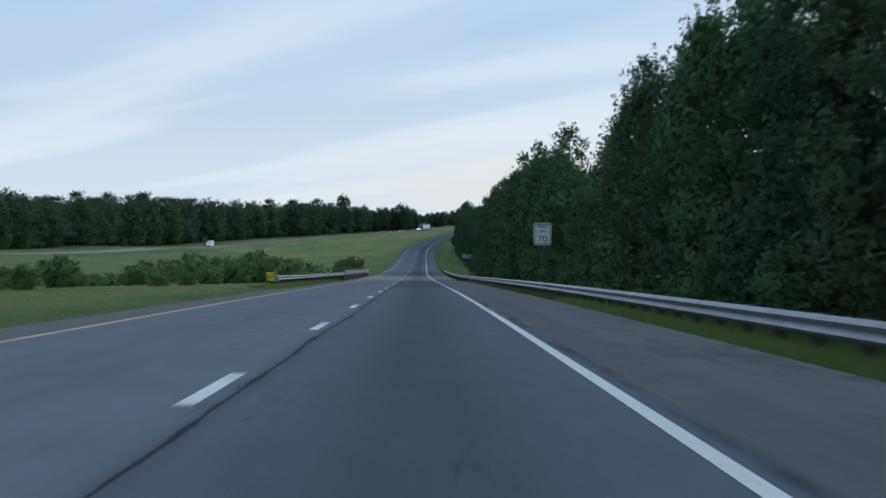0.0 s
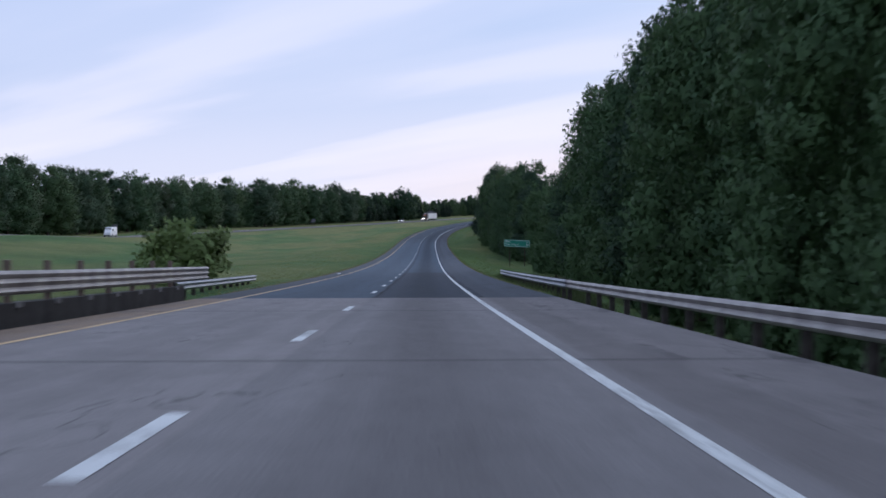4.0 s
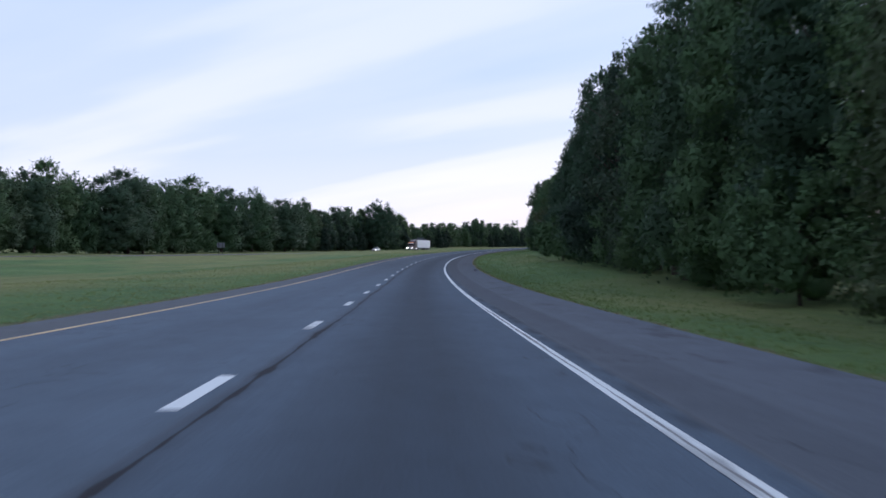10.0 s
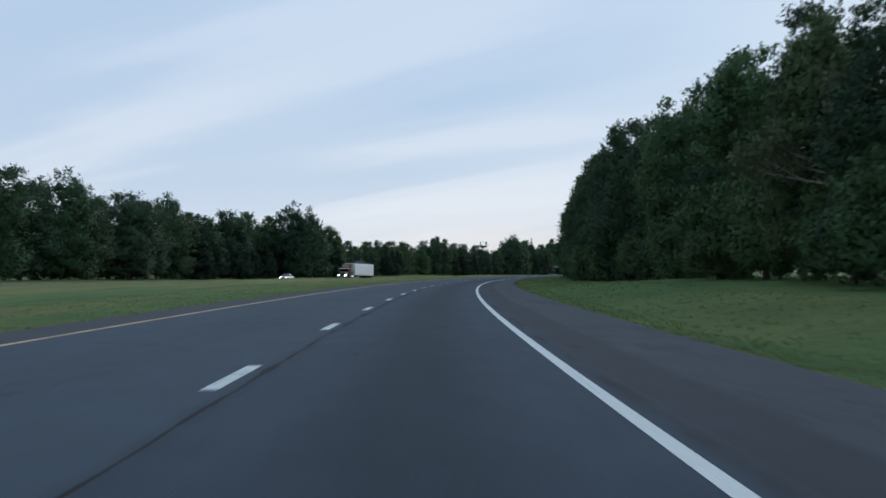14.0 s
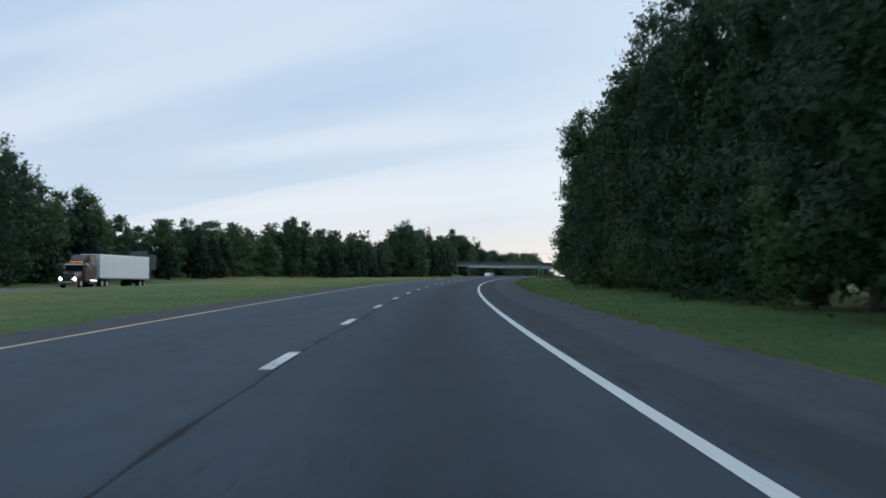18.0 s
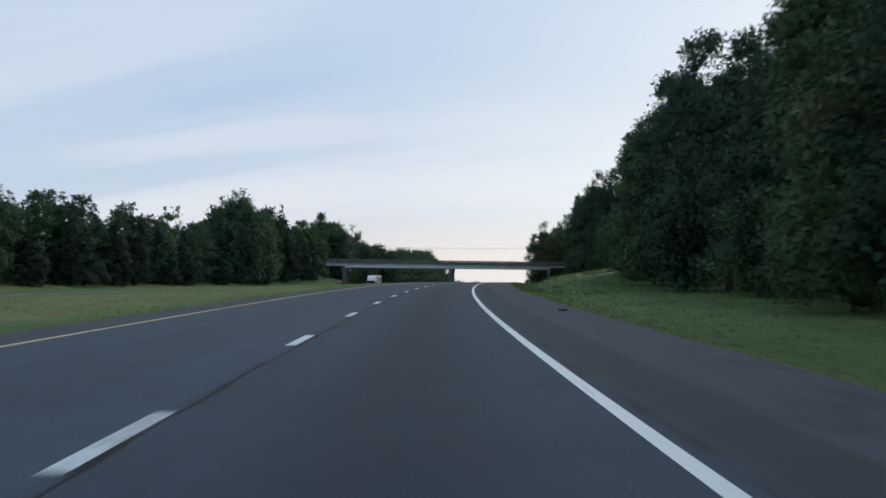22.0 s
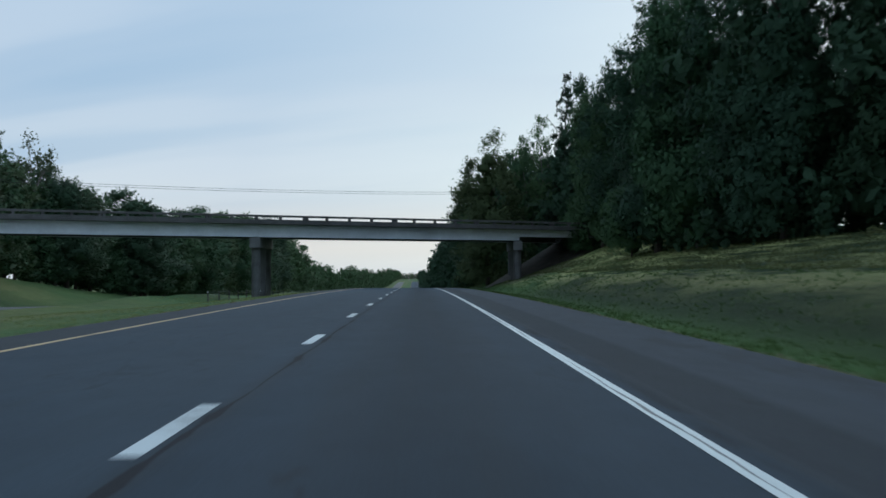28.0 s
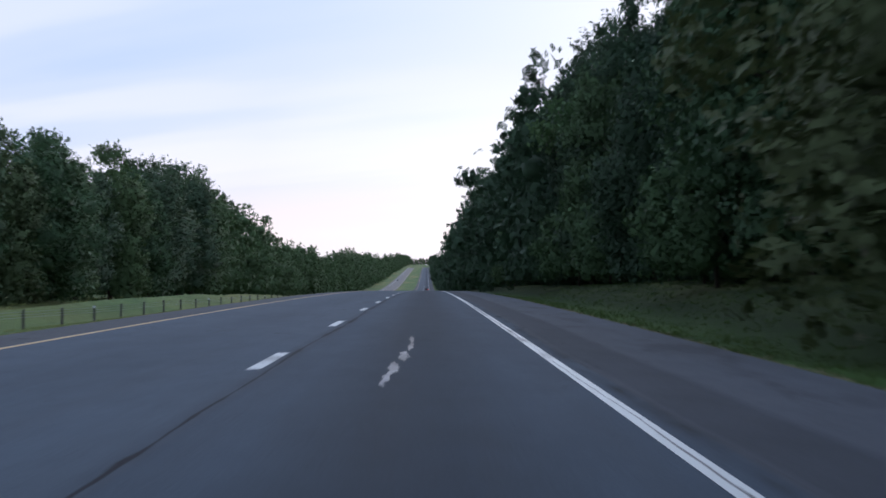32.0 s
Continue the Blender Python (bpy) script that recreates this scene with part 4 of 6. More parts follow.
def trunk_mesh(rng, name, height, radius, limbs, foot, spread, top=0.75):
    bm = bmesh.new()
    p0 = Vector((0, 0, -0.4))
    seg = 5
    path = [p0]
    for i in range(1, seg + 1):
        path.append(Vector((rng.normal(0, 0.12) * i * 0.5, rng.normal(0, 0.12) * i * 0.5, height * top * i / seg)))
    for i in range(seg):
        rod(path[i], path[i + 1], radius * (1 - 0.16 * i), radius * (1 - 0.16 * (i + 1)), 7, bm)
    for i in range(limbs):
        u = rng.uniform(0.25, 0.98)
        k = min(int(u * seg), seg - 1)
        a = path[k].lerp(path[k + 1], u * seg - k)
        ang = rng.uniform(0, 6.283)
        ln = spread * rng.uniform(0.5, 1.0)
        b = a + Vector((math.cos(ang) * ln, math.sin(ang) * ln, ln * rng.uniform(0.35, 0.9)))
        rod(a, b, radius * 0.34 * (1.1 - 0.6 * u), radius * 0.10, 5, bm)
    me = bpy.data.meshes.new(name)
    bm.to_mesh(me)
    bm.free()
    return me


def tree_kind(seed, kind, height, radius, foot, lumps, lump, leaves, size, leaf_mat, bark=None, limbs=9, ragged=0.25, core=0.42, reach=1.0):
    """Meshes of one sort of tree, trunk and crown, and its height."""
    rng = np.random.default_rng(seed)
    crown = crown_mesh("crown", *crown_shape(rng, kind, height, foot, radius, lumps, lump, leaves, size, ragged, core, 0.55, reach, 0.7), leaf_mat)
    trunk = trunk_mesh(rng, "trunk", height, 0.016 * height, limbs, foot, radius * 0.6)
    trunk.materials.append(bark or BARK)
    return trunk, crown, height


def sparse_kind(seed, height, radius, leaf_mat, leaves, bark):
    """A thin tree with visible boughs and few leaves."""
    rng = np.random.default_rng(seed)
    bm = bmesh.new()
    tips = []

    def grow(a, d, ln, r, depth):
        b = a + d * ln
        rod(a, b, r, r * 0.6, 5, bm)
        if depth == 0:
            tips.append(b)
            return
        for _ in range(3 if depth > 1 else 4):
            nd = (d + Vector(rng.normal(0, 0.42, 3))).normalized()
            nd.z = abs(nd.z) * 0.8 + 0.15
            grow(a.lerp(b, rng.uniform(0.5, 1.0)), nd.normalized(), ln * rng.uniform(0.55, 0.8), r * 0.55, depth - 1)

    grow(Vector((0, 0, -0.3)), Vector((0, 0, 1)), height * 0.36, 0.014 * height, 4)
    trunk = bpy.data.meshes.new("trunk")
    bm.to_mesh(trunk)
    bm.free()
    tip = np.array([t[:] for t in tips])
    pos = tip[rng.choice(len(tip), leaves)] + rng.normal(0, 0.35, (leaves, 3))
    nrm = rng.standard_normal((leaves, 3))
    t = np.cross(nrm, rng.standard_normal((leaves, 3)))
    t /= np.linalg.norm(t, axis=1)[:, None]
    b = np.cross(nrm / np.linalg.norm(nrm, axis=1)[:, None], t)
    sz = 0.16 * rng.uniform(0.6, 1.3, leaves)[:, None]
    quad = np.stack([pos - t * sz, pos - b * sz * 0.6, pos + t * sz, pos + b * sz * 0.6], 1).reshape(-1, 3)
    crown = mesh_from("crown", quad, np.arange(leaves * 4).reshape(-1, 4))
    crown.materials.append(leaf_mat[0])
    trunk.materials.append(bark)
    return trunk, crown, height


KINDS = {
    "broad_a": (tree_kind(1, "round", 15.5, 4.3, 0.0, 96, 1.10, 27000, 0.145, LEAF, core=0.6), "tall broadleaf tree in dense dark green leaf at the wood's edge"),
    "broad_b": (tree_kind(2, "tall", 16.5, 4.0, 0.0, 100, 1.05, 27000, 0.145, LEAF, core=0.6), "tall leafy broadleaf tree with an uneven dark crown"),
    "broad_c": (tree_kind(3, "round", 14.0, 4.2, 0.0, 92, 1.05, 26000, 0.140, LEAF_LIGHT, core=0.6), "broadleaf tree in lighter green leaf, leafed to the ground"),
    "broad_d": (tree_kind(4, "tall", 17.0, 4.2, 0.0, 104, 1.08, 28000, 0.145, LEAF, core=0.6), "very tall broadleaf tree above the wood's edge"),
    "broad_e": (tree_kind(14, "round", 16.0, 4.4, 0.0, 98, 1.08, 27000, 0.145, LEAF_MID, core=0.6), "broadleaf tree in mid green leaf at the wood's edge"),
    "maple": (tree_kind(17, "tall", 16.0, 4.6, 0.0, 110, 0.95, 27000, 0.140, LEAF_RUSSET, core=0.6), "broadleaf tree with a brownish tinge in its green leaf"),
    "poplar": (tree_kind(5, "tall", 17.0, 2.7, 0.6, 70, 0.72, 9000, 0.125, LEAF_LIGHT, PALE_BARK, 16, 0.5, 0.2, 1.4), "slender pale tree with loose leaves and sky gaps"),
    "pine": (tree_kind(6, "cone", 16.5, 4.0, 0.6, 130, 0.62, 14000, 0.13, LEAF_DARK, BARK, 30, 0.35, 0.3, 1.5), "dark pine with spiky tiered boughs"),
    "cedar": (tree_kind(7, "cone", 8.5, 2.5, 0.0, 70, 0.66, 7000, 0.16, LEAF_DARK, BARK, 4, 0.15, 0.5), "dark conical red cedar, foliage down to the grass"),
    "cedar_b": (tree_kind(8, "cone", 10.5, 2.9, 0.0, 80, 0.70, 7500, 0.17, LEAF_DARK, BARK, 4, 0.15, 0.5), "tall dark conical cedar beside the grass"),
    "oak": (tree_kind(9, "round", 17.0, 7.2, 0.0, 150, 1.4, 16000, 0.24, LEAF, BARK, 16, core=0.55), "large spreading oak standing out from the tree line"),
    "scrub": (tree_kind(10, "round", 6.0, 2.6, 0.0, 40, 0.8, 8000, 0.125, LEAF_LIGHT, BARK, 6, core=0.55), "young leafy tree at the foot of the wood"),
    # far_a and far_b: lighter leaf colours stand in for haze
    "far_a": (tree_kind(11, "round", 15.0, 4.9, 0.0, 84, 1.2, 15000, 0.19, LEAF_MID, BARK, 3, core=0.6, reach=1.2), "broadleaf tree in mid green leaf beyond the oncoming road"),
    "far_b": (tree_kind(12, "round", 16.0, 4.5, 0.0, 84, 1.15, 15000, 0.19, LEAF_FAR, BARK, 3, core=0.6, reach=1.2), "tall leafy tree in a row beyond the oncoming road"),
    "far_c": (tree_kind(13, "tall", 14.0, 4.2, 0.0, 78, 1.1, 14000, 0.185, LEAF_LIGHT, BARK, 3, core=0.6, reach=1.2), "lighter green leafy tree beyond the oncoming road"),
    "field_tree": (tree_kind(15, "round", 10.5, 3.5, 0.0, 70, 0.9, 8000, 0.19, LEAF, BARK, 4, core=0.6), "rounded dark green tree beyond the oncoming road"),
    "field_tree_b": (tree_kind(16, "tall", 11.5, 3.6, 0.0, 70, 0.85, 8000, 0.19, LEAF_MID, BARK, 4, core=0.6), "leafy mid green tree beyond the oncoming road"),
}
SPARSE = (sparse_kind(21, 14.0, 3.5, LEAF_DRY, 2600, PALE_BARK), "pale thin-leaved tree with bare boughs against the sky")
THIN = (sparse_kind(22, 17.0, 3.5, LEAF_LIGHT, 4200, PALE_BARK), "light loosely leaved tree with sky gaps")
BUSH = (tree_kind(31, "round", 3.0, 2.0, 0.0, 50, 0.55, 5200, 0.13, SHRUB, BARK, 5, 0.4, 0.4), "bushy green shrub by the creek")


def plant(kind, s, lat, scale=1.0, turn=0.0, group="roadside trees", name="tree", sink=0.15, category="tree", wide=1.0):
    (trunk, crown, tall), label = kind
    x, y, z = on_ground(s, lat, sink)
    m = pose(x, y, z, 0, 0, turn) @ Matrix.Diagonal((scale * wide, scale * wide, scale, 1))
    t = thing(name, label, category, group, m)
    part("trunk", trunk, None, t)
    part("crown", crown, None, t)
    return t


def tree_line_right(s):
    return np.interp(s, [-400, 0, 200, 290, 310, 345, 365, 440, 500, 530, 560, 612, 635, 650, 665, 693, 712, 745, 780, 806, 830, 853, 876, 896, 919, 938, 958, 973, 1095, 1140, 1164, 1176, 1192, 1199, 1215, 1236, 1258, 1284, 4600],
                     [14.5, 14.5, 15.5, 15.5, 17, 18.4, 15.9, 15.7, 15.8, 16.8, 18.8, 19.3, 18, 17.4, 16, 14.8, 14, 13.6, 12.8, 11.6, 12.4, 13.3, 14.2, 14.9, 15.3, 15.6, 15.9, 17, 47, 36, 25, 21.5, 18.5, 24.5, 25, 21.5, 15.5, 12.5, 12.5])


def tree_height_right(s):
    return np.interp(s, [0, 60, 75, 88, 106, 114, 122, 130, 140, 156, 176, 190, 205, 240, 262, 280, 298, 310, 323, 342, 360, 378, 414, 442, 456, 478, 500, 515, 530, 545, 560, 575, 610, 652, 673, 705, 719, 729, 741, 761, 795, 806, 826, 847, 867, 889, 915, 930, 945, 960, 972, 1000,
                         1110, 1120, 1134, 1148, 1160, 1171, 1180, 1195, 1206, 1236, 1260, 1276, 1290, 1300, 1312, 1330, 1345, 1400, 1560, 2000, 4600],
                     [17.5, 17, 17.5, 15.0, 12.8, 12.7, 15, 18, 21, 22, 21.6, 20.5, 20.5, 20, 19.5, 14.5, 12, 11.2, 11.6, 14, 16.2, 17.0, 16.8, 17.8, 18.6, 18.2, 17.4, 17.2, 16.6, 15.6, 14.2, 13.5, 13.8, 14.4, 15.4, 15.8, 13.5, 14.8, 16.2, 17.2, 17.4, 15.4, 14.6, 15.2, 15.4, 13.5, 14.3, 15.2, 13.8, 13.2, 12, 11,
                      9, 13, 16, 22, 24.5, 24.5, 22, 20.5, 21.5, 21, 20.5, 20, 17, 15.5, 16.5, 19, 20.5, 21, 22.5, 21, 20])


def tree_height_left(s):
    return np.interp(s, [300, 400, 467, 536, 576, 605, 628, 650, 700, 748, 758, 767, 777, 791, 805, 820, 832, 846, 870, 884, 902, 925, 939, 951, 967, 980, 1003, 1020, 1045, 1059, 1069, 1087, 1101, 1112, 1138, 1150, 1178, 1206, 1215, 1245, 1263, 1280, 1330, 1376, 1434, 1492, 1530, 1587, 1635, 1720, 2000, 2600, 4600],
                     [15, 15.5, 18.5, 20, 18, 18.5, 17, 18.5, 18.8, 19.5, 17, 14, 15.5, 16.5, 13.5, 15, 14.3, 14, 13, 12.5, 8.5, 10.8, 10, 11.4, 9, 12.8, 11.2, 11.6, 11.4, 9.5, 9.5, 12.5, 17.5, 13.3, 16, 11.4, 12.3, 16.3, 17.4, 18.5, 16.5, 14.6, 16.6, 17.2, 20.5, 23.5, 23.2, 22, 17, 19, 25, 24, 20])


def tree_line_left(s):
    return np.interp(s, [-400, 300, 450, 560, 640, 711, 780, 880, 1000, 1150, 1240, 1290, 4600], [-110, -108, -104, -99, -90, -80, -68, -56, -50, -47, -52, -43, -42])


rng = np.random.default_rng(7)


def choose(table):
    k = list(table)
    w = np.array([table[x] for x in k], float)
    return KINDS[k[rng.choice(len(k), p=w / w.sum())]]


def raise_tree(kind, s, lat, height, group, wide=1.0, name="tree"):
    """A tree of that height, its leafy side to the road."""
    k = 1.03 * height / kind[0][2]
    side = 45 if lat > 0 else 135
    for sort in ("cedar", "pine", "oak", "poplar"):
        name = sort if sort in kind[1].split() or sort == "poplar" and "slender" in kind[1] else name
    name = "sapling" if "young" in kind[1] else name
    return plant(kind, s, lat, k, heading(s) + side + rng.uniform(-55, 55), group, name, wide=wide * k ** -0.5)


RIGHT, LEFT = "wood along the right verge", "trees beyond the oncoming road"
WOOD_MIX = {"broad_a": 5, "broad_b": 5, "broad_c": 0.8, "broad_d": 4, "pine": 0.5, "poplar": 0.3, "broad_e": 2, "maple": 0.4}
CREEK_MIX = {"broad_a": 0.6, "broad_b": 0.4, "broad_c": 7, "broad_d": 0.4, "poplar": 0.6, "broad_e": 4.5, "maple": 1.0}
EARLY_MIX = {"broad_a": 2, "broad_b": 1.5, "broad_c": 4.5, "broad_d": 1.2, "pine": 0.5, "poplar": 0.6, "broad_e": 6, "maple": 0.9}
# trees that stand out: distance, metres behind the wood's edge, height, sort
MARKED = [(168, 2.6, 19.0, "broad_c"), (152, 4.5, 23.5, "broad_e"), (216, 4.2, 20.5, "broad_e"), (349, 2.6, 13.0, "broad_c"), (341, 9.0, 13.5, "broad_a"), (426, 3.4, 17.6, "maple"), (458, 3.2, 19.4, "broad_b"), (492, 2.2, 17.5, "pine"),
          (503, 2.8, 17.2, "pine"), (520, 3.0, 17.0, "broad_d"), (607, 3.0, 14.0, "broad_c"), (641, 2.8, 14.4, "broad_e"), (760, 3.5, 16.8, "broad_a"), (785, 3.2, 18.4, "broad_b"), (806, 2.6, 16.2, "broad_e"), (826, 3.2, 15.0, "pine"), (848, 4.0, 15.4, "broad_d"), (930, 3.6, 15.6, "broad_a"), (944, 2.6, 14.4, "broad_d"),
          (1151, 4.5, 24.0, "pine"), (1171, 4.0, 25.0, "broad_a"), (1262, 4.5, 22.0, "poplar"), (1269, 3.5, 20.5, "poplar"), (1286, 4.0, 19.0, "broad_e"), (1264, 8.5, 27.5, "pine"), (1158, 7.0, 25.0, "broad_d"), (1165, 9.0, 24.5, "broad_b"), (1259, 10.5, 25.0, "broad_d")]
for s, back, high, sort in MARKED:
    raise_tree(KINDS[sort], s, float(tree_line_right(s)) + back, high, RIGHT, rng.uniform(1.0, 1.12))
s = 10.0
while s < 1425:
    if not (976 < s < 1110 or 1236 < s < 1258 or any(abs(s - m[0]) < 3.4 for m in MARKED)):
        edge = float(tree_line_right(s))
        lat = edge + rng.uniform(2.4, 4.2)
        kind = choose(CREEK_MIX if s < 262 else EARLY_MIX if s < 480 else WOOD_MIX)
        raise_tree(kind, s, lat, float(tree_height_right(s)) * rng.uniform(0.90, 1.06), RIGHT, rng.uniform(0.95, 1.12))
        if rng.random() < 0.55:
            raise_tree(KINDS["scrub"], s + rng.uniform(3, 5), lat - rng.uniform(1.0, 2.6), rng.uniform(3.3, 7.0), RIGHT)
    s += rng.uniform(6.6, 8.8)

s = 300.0
while s < 1500:
    lat, high = float(tree_line_left(s)), float(tree_height_left(s))
    if 1186 < s < 1216:
        pass
    elif s < 790 or s > 1225:
        raise_tree(choose({"far_a": 5, "far_b": 4, "far_c": 1.6}), s, lat - rng.uniform(0.0, 4.0), high * rng.uniform(0.93, 1.13), LEFT, rng.uniform(1.15, 1.6))
    else:
        raise_tree(choose({"field_tree": 3, "field_tree_b": 3, "far_c": 1.2, "cedar_b": 1.0}), s, lat - rng.uniform(2.0, 5.0), high * rng.uniform(0.9, 1.05), LEFT, rng.uniform(1.1, 1.35))
        if rng.random() < 0.55:
            raise_tree(KINDS["cedar" if rng.random() < 0.5 else "cedar_b"], s + rng.uniform(1.5, 4), lat + rng.uniform(-0.5, 1.2), high * rng.uniform(0.62, 0.86), LEFT, rng.uniform(1.1, 1.4))
    s += rng.uniform(8.0, 11.5) if s < 790 or s > 1300 else rng.uniform(5.4, 8.0)

for s, lat, high, sort, wide in ((846, -57.4, 18.6, "oak", 1.1), (792, -71, 17.4, "far_a", 1.0), (778, -72, 16.4, "cedar_b", 1.2), (820, -66, 15.5, "far_b", 1.2), (885, -60, 13.6, "far_c", 1.0), (981, -53, 13.2, "field_tree_b", 1.0), (990, -52, 12.6, "field_tree_b", 0.9),
                                 (1100, -50, 18.3, "far_a", 1.15), (1095, -49, 14.0, "field_tree", 1.3), (1107, -50, 15.0, "field_tree", 1.3), (1128, -52, 14.3, "far_b", 1.0), (1138, -49, 17.3, "cedar_b", 1.25), (1144, -50, 13.0, "field_tree", 1.2), (1160, -50, 11.6, "far_b", 1.1), (1176, -48, 12.3, "far_c", 1.1),
                                 (1149, -223, 23.0, "oak", 1.0)):
    raise_tree(KINDS[sort], s, lat, high, LEFT, wide)
raise_tree(KINDS["broad_b"], 981, 19.7, 9.6, RIGHT)
raise_tree(KINDS["maple"], 1259, 11.6, 20.5, RIGHT, 1.3)
for s, lat, high in ((95, 20.5, 19.5), (101, 21, 18.5), (868, 18.5, 17.5), (877, 19.0, 18.5), (1330, 17.4, 22.5), (1339, 17.6, 22)):
    raise_tree(THIN, s, lat, high, RIGHT, 1.1)
for s, lat, high in ((600, 22, 16), (742, 19, 14.5), (886, 18.5, 16), (1090, 56, 11.2), (1250, -51, 20)):
    raise_tree(SPARSE, s, lat, high, "pale thin trees")


def woods(name, rows, label, seed, leaf_mat=LEAF):
    """Far and inner woods as one mass of loose crowns. rows: (s0, s1, step, lateral function, height)."""
    r = np.random.default_rng(seed)
    vs, fs, ns, which, base = [], [], [], [], 0
    for s0, s1, step, line, high in rows:
        q = s0
        while q < s1:
            h = (high(q) if callable(high) else high) * r.uniform(0.78, 1.15)
            lat = line(q) + r.uniform(-2.5, 2.5)
            v, f, shade, inner = crown_shape(r, "tall" if r.random() < 0.6 else "round", h, 0.0, h * r.uniform(0.25, 0.38), 34, h * 0.085, 1250, max(h, 8.0) * 0.026, core=0.56)
            x, y, z = on_ground(q, lat, 0.3)
            vs.append(v + np.array([x, y, z]))
            fs += [tuple(i + base for i in ff) for ff in f]
            ns.append(shade)
            which += [0] * inner + [1] * (len(f) - inner)
            base += len(v)
            q += step * r.uniform(0.75, 1.25)
    ob = part(name, crown_mesh(name, np.concatenate(vs), fs, np.concatenate(ns), which, leaf_mat), None)
    return tagged(ob, label, "woods", kind="stuff")


def edge_r(back):
    return lambda q: float(tree_line_right(q)) + back


def edge_l(back):
    return lambda q: float(tree_line_left(q)) - back


def tall_r(k):
    return lambda q: k * float(tree_height_right(q))


def tall_l(k):
    return lambda q: k * float(tree_height_left(q))


woods("woods", [(-30, 976, 6.0, edge_r(9.0), tall_r(0.88)), (1108, 1236, 4.0, edge_r(4.0), 5.0), (1108, 1236, 4.0, edge_r(11.0), 6.0), (1256, 1420, 4.0, edge_r(4.5), 5.0), (1256, 1420, 4.0, edge_r(10.0), 7.0), (1262, 1420, 5.0, edge_r(16.0), 9.0),
                (1110, 1236, 5.0, edge_r(8.0), tall_r(0.86)), (1135, 1236, 6.0, edge_r(14.0), tall_r(0.84)), (1252, 1330, 5.0, lambda q: 24.0, 20.0), (1250, 1330, 6.0, lambda q: 33.0, 22.0), (1180, 1330, 6.0, lambda q: 44.0, 20.0), (1246, 1256, 3.0, lambda q: 29.0, 13.0), (1192, 1238, 5.0, lambda q: 35.0, 19.0),
                (1262, 1800, 7.0, edge_r(8.0), tall_r(0.88)), (1340, 1760, 6.0, edge_r(2.0), tall_r(0.9)), (1740, 2300, 11.0, edge_r(1.0), tall_r(0.95)), (2300, 4500, 17.0, edge_r(1.0), tall_r(0.95))],
      "deep mass of dark green trees behind the wood's edge", 51)
# mid green instead of dark leaf here, to paint in the haze of distance
woods("woods", [(180, 790, 5.5, edge_l(6.0), tall_l(0.92)), (240, 790, 6.5, edge_l(12.0), tall_l(0.95)), (-30, 300, 7.0, lambda q: -143, 15.0)],
      "woods beyond the wide grass median, their green lightened for haze", 53, LEAF_MID)
woods("woods", [(750, 900, 5.0, edge_l(8.0), tall_l(0.85)), (790, 1186, 5.5, edge_l(7.0), tall_l(0.82)), (860, 1186, 7.0, edge_l(14.0), tall_l(0.88)), (1216, 1800, 6.0, edge_l(6.0), tall_l(0.92)),
                (1500, 2300, 9.0, edge_l(1.0), tall_l(0.97)), (2300, 4500, 17.0, edge_l(1.0), tall_l(0.97)), (4400, 4520, 3.0, lambda q: -45.0 + (q - 4400) * 0.55, 16.0), (960, 1110, 10.0, lambda q: 66.0, 9.0), (1105, 1190, 4.5, lambda q: 74.0, 13.0), (1082, 1126, 3.0, lambda q: 55.0 - 0.1 * (q - 1082), 4.2)],
      "dark green woods beyond the oncoming road", 52, LEAF_MID)

for s_, l_, k in ((73, -13.5, 0.26), (78, -13.0, 0.32), (84, -12.6, 0.4), (91, -12.0, 0.55), (97, -11.2, 0.7), (101, -11.4, 0.85), (106, -11.6, 0.82), (111, -11.0, 0.66), (116, -11.2, 0.62), (121, -10.8, 0.7), (138, -12.5, 1.3), (144, -13, 1.5), (152, -12, 1.5), (147, -15, 1.6), (158, -14.5, 1.4), (215, -9.4, 1.0), (222, -11.5, 0.8), (140, -20, 1.7), (146, -24, 1.9), (150, -29, 1.7), (135, -17, 1.5), (161, -20, 1.1), (142, -34, 1.25),
                  (155, -39, 1.2), (165, -26, 1.1), (172, -13, 0.95), (185, -11, 0.85), (128, -26, 0.95), (120, -33, 0.9), (130, -42, 1.1), (108, -38, 0.8), (100, -30, 0.7), (145, -48, 1.2), (112, -24, 0.6), (124, -20, 0.7), (126, -13.5, 0.9), (133, -22, 1.5), (138, -28, 1.6), (150, -35, 1.2), (128, -34, 1.0), (110, -30, 0.9), (104, -35, 0.9), (136, -15.5, 1.2), (142, -16, 1.6)):
    plant(BUSH, s_, l_, k * 1.08, s_ * 53, "creek shrubs", "shrub", category="shrub", wide=1.15)


# ---- signs ----
SIGN_WHITE = plain("white_sign_sheeting", (0.70, 0.71, 0.72), 0.45, 0, 0.06, 2.0)
SIGN_GREEN = plain("green_sign_sheeting", (0.008, 0.235, 0.160), 0.45, 0, 0.08, 2.0)
SIGN_BLACK = plain("black_lettering", (0.012, 0.012, 0.013), 0.5, 0, 0.05, 3.0)
SIGN_BACK = plain("bare_aluminium", (0.20, 0.21, 0.225), 0.55, 0.4, 0.15, 1.5)
YELLOW_SHEET = plain("yellow_marker_sheeting", (0.86, 0.58, 0.02), 0.45, 0, 0.08, 3.0)
PALE_INK = plain("white_lettering", (0.78, 0.80, 0.79), 0.45, 0, 0.04, 3.0)


